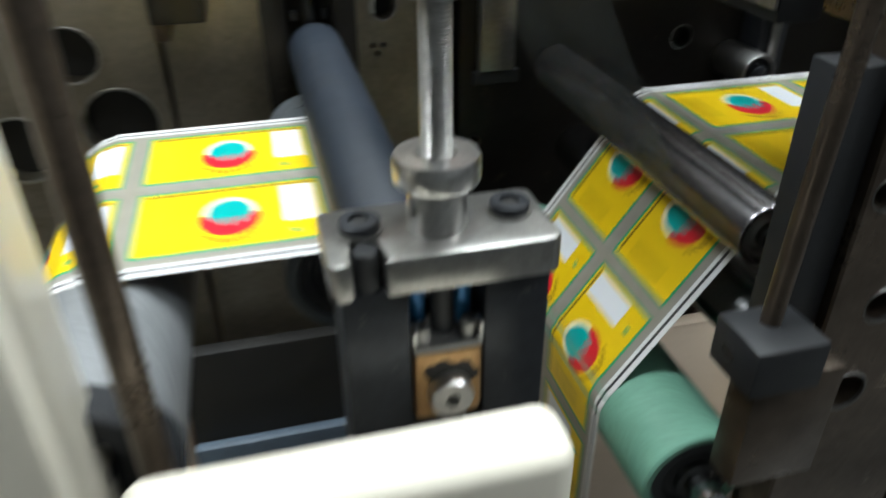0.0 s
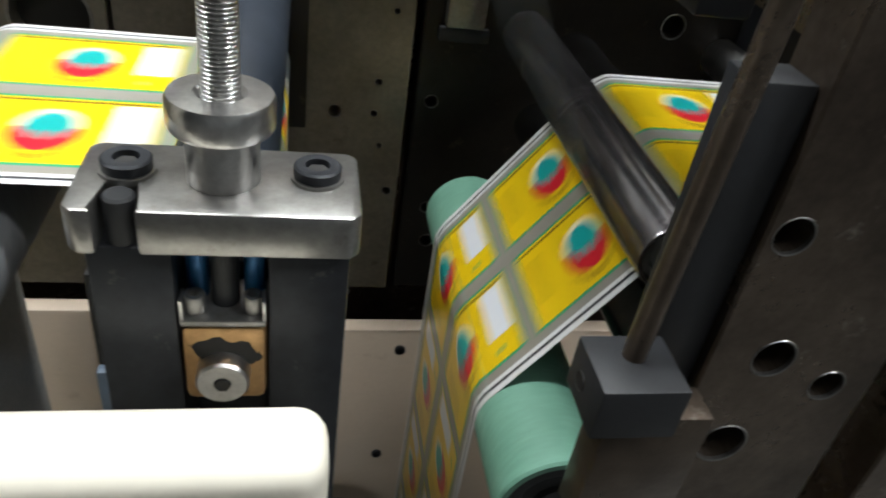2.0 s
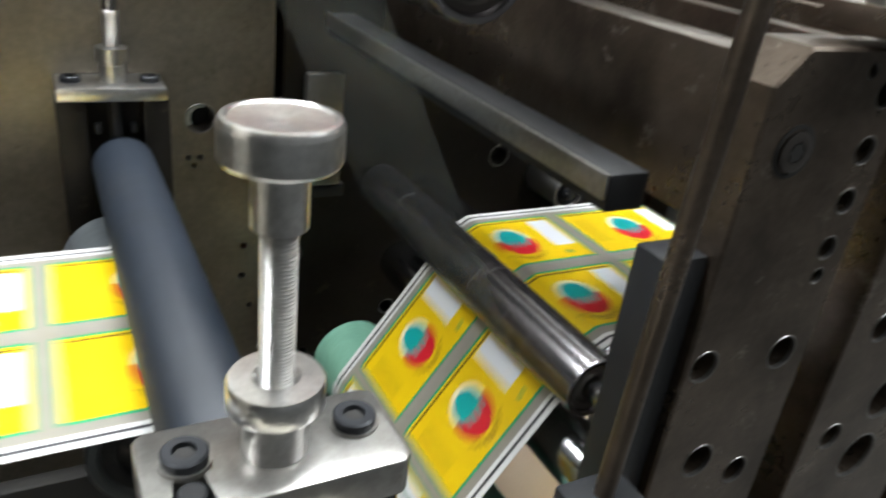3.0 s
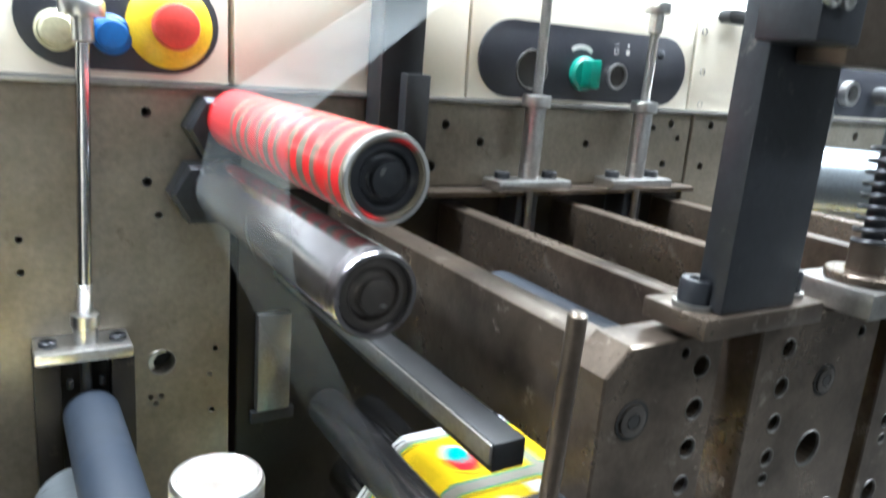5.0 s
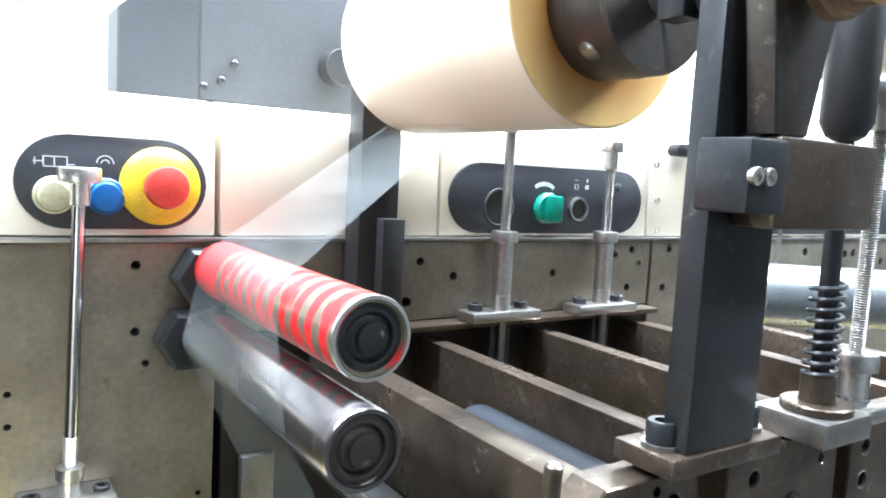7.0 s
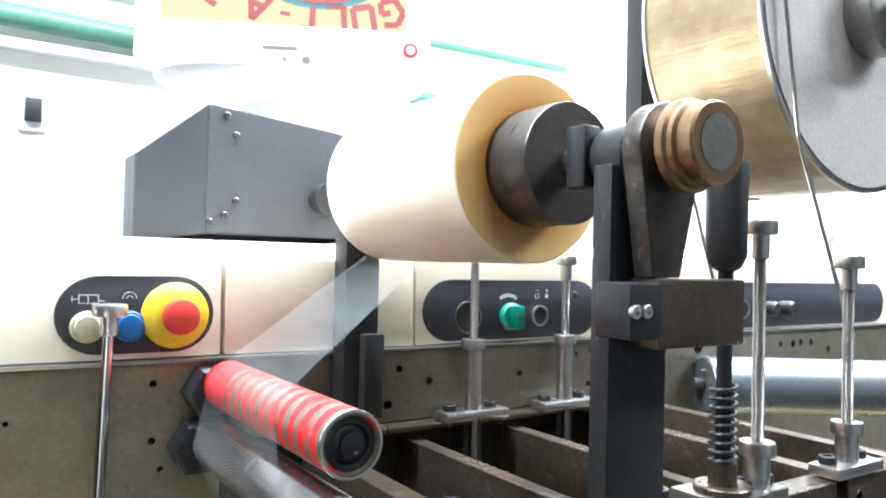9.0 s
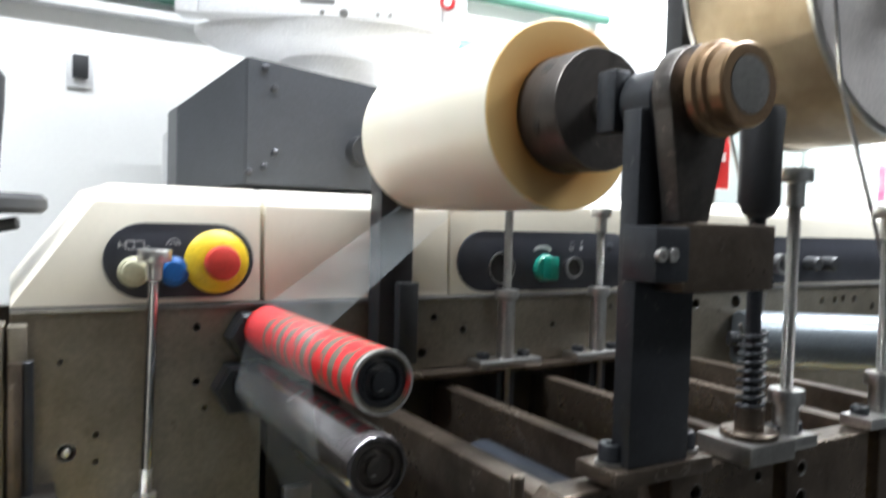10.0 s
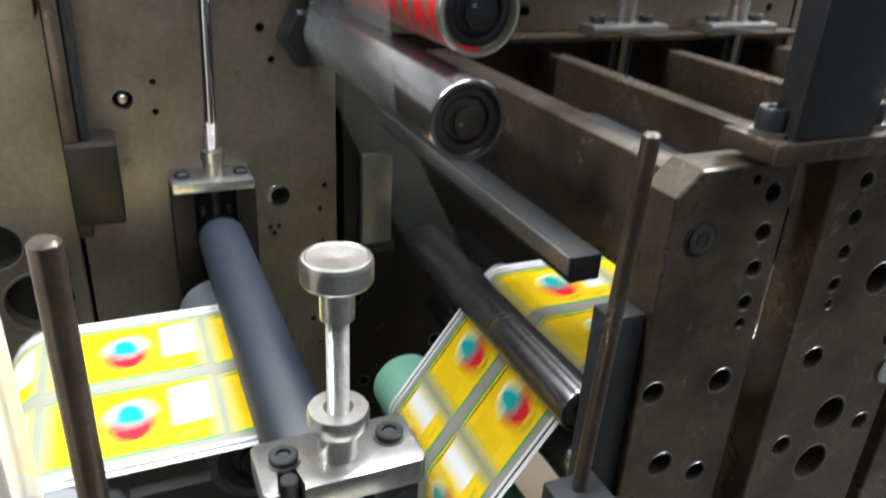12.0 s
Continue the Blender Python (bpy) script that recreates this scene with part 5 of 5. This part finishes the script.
GREEN_C, UNDER_C = (wx(0.2145), wz(0.784)), (wx(0.2850), wz(0.9015))
LEAVE = math.degrees(math.atan2(UNDER_C[1] - GREEN_C[1], UNDER_C[0] - GREEN_C[0]) + math.acos((0.0315 - 0.0205) * GROW / math.dist(GREEN_C, UNDER_C)))


def rim(c, r, deg):
    return c[0] + r * math.cos(math.radians(deg)), c[1] + r * math.sin(math.radians(deg))


SEGS = [
    ("line", (wx(-6.0), wz(0.25)), (wx(-0.134), wz(0.25))),
    ("arc", (wx(-0.134), wz(0.28)), 0.03 * GROW, -90, 0),
    ("line", (wx(-0.104), wz(0.28)), (wx(-0.104), wz(0.8892))),
    ("arc", (wx(-0.068), wz(0.8892)), 0.036 * GROW, 180, 90),
    ("line", (wx(-0.068), wz(0.9252)), (wx(0.045), wz(0.9252))),
    ("arc", (wx(0.045), wz(0.8937)), 0.0315 * GROW, 90, 0),
    ("line", (wx(0.0765), wz(0.8937)), (wx(0.0765), wz(0.321))),
    ("arc", (wx(0.12975), wz(0.321)), 0.05325 * GROW, 180, 360),
    ("line", (wx(0.1830), wz(0.321)), (wx(0.1830), wz(0.784))),
    ("arc", GREEN_C, 0.0315 * GROW, 180, LEAVE),
    ("line", rim(GREEN_C, 0.0315 * GROW, LEAVE), rim(UNDER_C, 0.0205 * GROW, LEAVE)),
    ("arc", UNDER_C, 0.0205 * GROW, LEAVE, 90),
    ("line", (wx(0.2850), wz(0.922)), (wx(0.43), wz(0.922))),
    ("arc", (wx(0.43), wz(0.902)), 0.02 * GROW, 90, 0),
    ("line", (wx(0.45), wz(0.902)), (wx(0.45), wz(0.32))),
    ("arc", (wx(0.48), wz(0.32)), 0.03 * GROW, 180, 270),
    ("line", (wx(0.48), wz(0.29)), (wx(6.0), wz(0.29))),
]
TABLE, total = [], 0.0
for seg in SEGS:
    if seg[0] == "line":
        n = math.dist(seg[1], seg[2])
    else:
        n = abs(math.radians(seg[4] - seg[3])) * seg[2]
    TABLE.append((total, total + n, seg))
    total += n
S_LEFT = TABLE[4][0] + 0.068 * GROW


def on_path(s):
    """Place (x, z) and heading in degrees at s metres along the web's way."""
    for a, b, seg in TABLE:
        if s <= b or seg is TABLE[-1][2]:
            f = s - a
            if seg[0] == "line":
                (x0, z0), (x1, z1) = seg[1], seg[2]
                n = b - a
                return x0 + (x1 - x0) * f / n, z0 + (z1 - z0) * f / n, math.degrees(math.atan2(z1 - z0, x1 - x0))
            (cx, cz), r, a0, a1 = seg[1:]
            sign = 1 if a1 > a0 else -1
            ang = a0 + sign * math.degrees(f / r)
            t = math.radians(ang)
            return cx + r * math.cos(t), cz + r * math.sin(t), ang + 90 * sign


def bent(s):
    return any(seg[0] == "arc" and a - 0.05 < s < b + 0.05 for a, b, seg in TABLE)


web = thing("label_web", (0, 0, 0), "printed web of yellow labels running through the press", "label web")
base_pts = []
for a, b, seg in TABLE:
    n = 12 if seg[0] == "arc" else 2
    if b < TABLE[1][0] or a > TABLE[14][0]:
        continue
    for i in range(n):
        s = a + (b - a) * i / n
        x, z, h = on_path(max(s, TABLE[1][0] - 0.3))
        t = math.radians(h)
        base_pts.append((x + 0.0007 * math.sin(t), z - 0.0007 * math.cos(t)))
part("liner", sheet(base_pts, W0 + 0.001, W1 - 0.001), PAPER, web)

PER = 8
STRIPS = []
for k in range(PER):
    n = PITCH / PER
    bm = box(-n / 2, n / 2, W0, W1, -0.00012, 0.00012, 0)
    lay = bm.loops.layers.uv.new("UVMap")
    for f in bm.faces:
        for lp in f.loops:
            c = lp.vert.co
            lp[lay].uv = ((k + (0.001 if c.x < 0 else 0.999)) / PER, (c.y - W0) / (W1 - W0))
    STRIPS.append(finish(bm, "web_strip", LABEL, False))

S_GAP = S_LEFT + 0.0178 * GROW
first = math.floor((TABLE[1][0] - 12.3 * SPEED - S_GAP) / PITCH) * PER
last = math.ceil((TABLE[14][1] - S_GAP) / PITCH) * PER
MOVING = []
for i in range(first, last):
    ob = new("web_strip", STRIPS[i % PER])
    ob.parent = web
    MOVING.append((ob, S_GAP + (i + 0.5) * PITCH / PER))


LAG = ((0.0, 0.25), (0.5, 0.03), (1.0, 0.10), (1.5, 0.08), (2.0, 0.08), (2.5, 0.0), (3.0, -0.17), (3.5, -0.07), (11.5, 0.04), (12.0, 0.02))


def run(t):
    """Metres that the web has run at t seconds; its pace wavers a little."""
    for (t0, a), (t1, b) in zip(LAG, LAG[1:]):
        if t <= t1 + 1e-6:
            return SPEED * t + PITCH * (a + (b - a) * (t - t0) / (t1 - t0))


def strip_pose(s):
    x, z, h = on_path(s)
    return pose(x, 0, z, 0, -h, 0)


def motions():
    for ob, s in MOVING:
        rows = []
        for f in range(0, 361):
            p = s + run(f / 30)
            if f % 15 == 0 or bent(p):
                rows.append((f / 30, strip_pose(p)))
        walk(ob, rows)
    for ob, turn, r in SPIN:
        step = 1 if r < 0.028 else 2
        rate = math.degrees(SPEED / r) * turn
        x, y, z = ob.location
        walk(ob, [(f / 30, pose(x, y, z, 0, (rate * f / 30) % 360, 0)) for f in range(0, 361, step)])
    x, y, z = film_roll.location
    walk(film_roll, [(f / 30, pose(x, y, z, 0, (math.degrees(SPEED / 0.083) * f / 30 + 150) % 360, 0)) for f in range(0, 361, 5)])
    x, y, z = foil.location
    walk(foil, [(f / 30, pose(x, y, z, 0, (40 * f / 30) % 360, 0)) for f in range(0, 361, 15)])


motions()
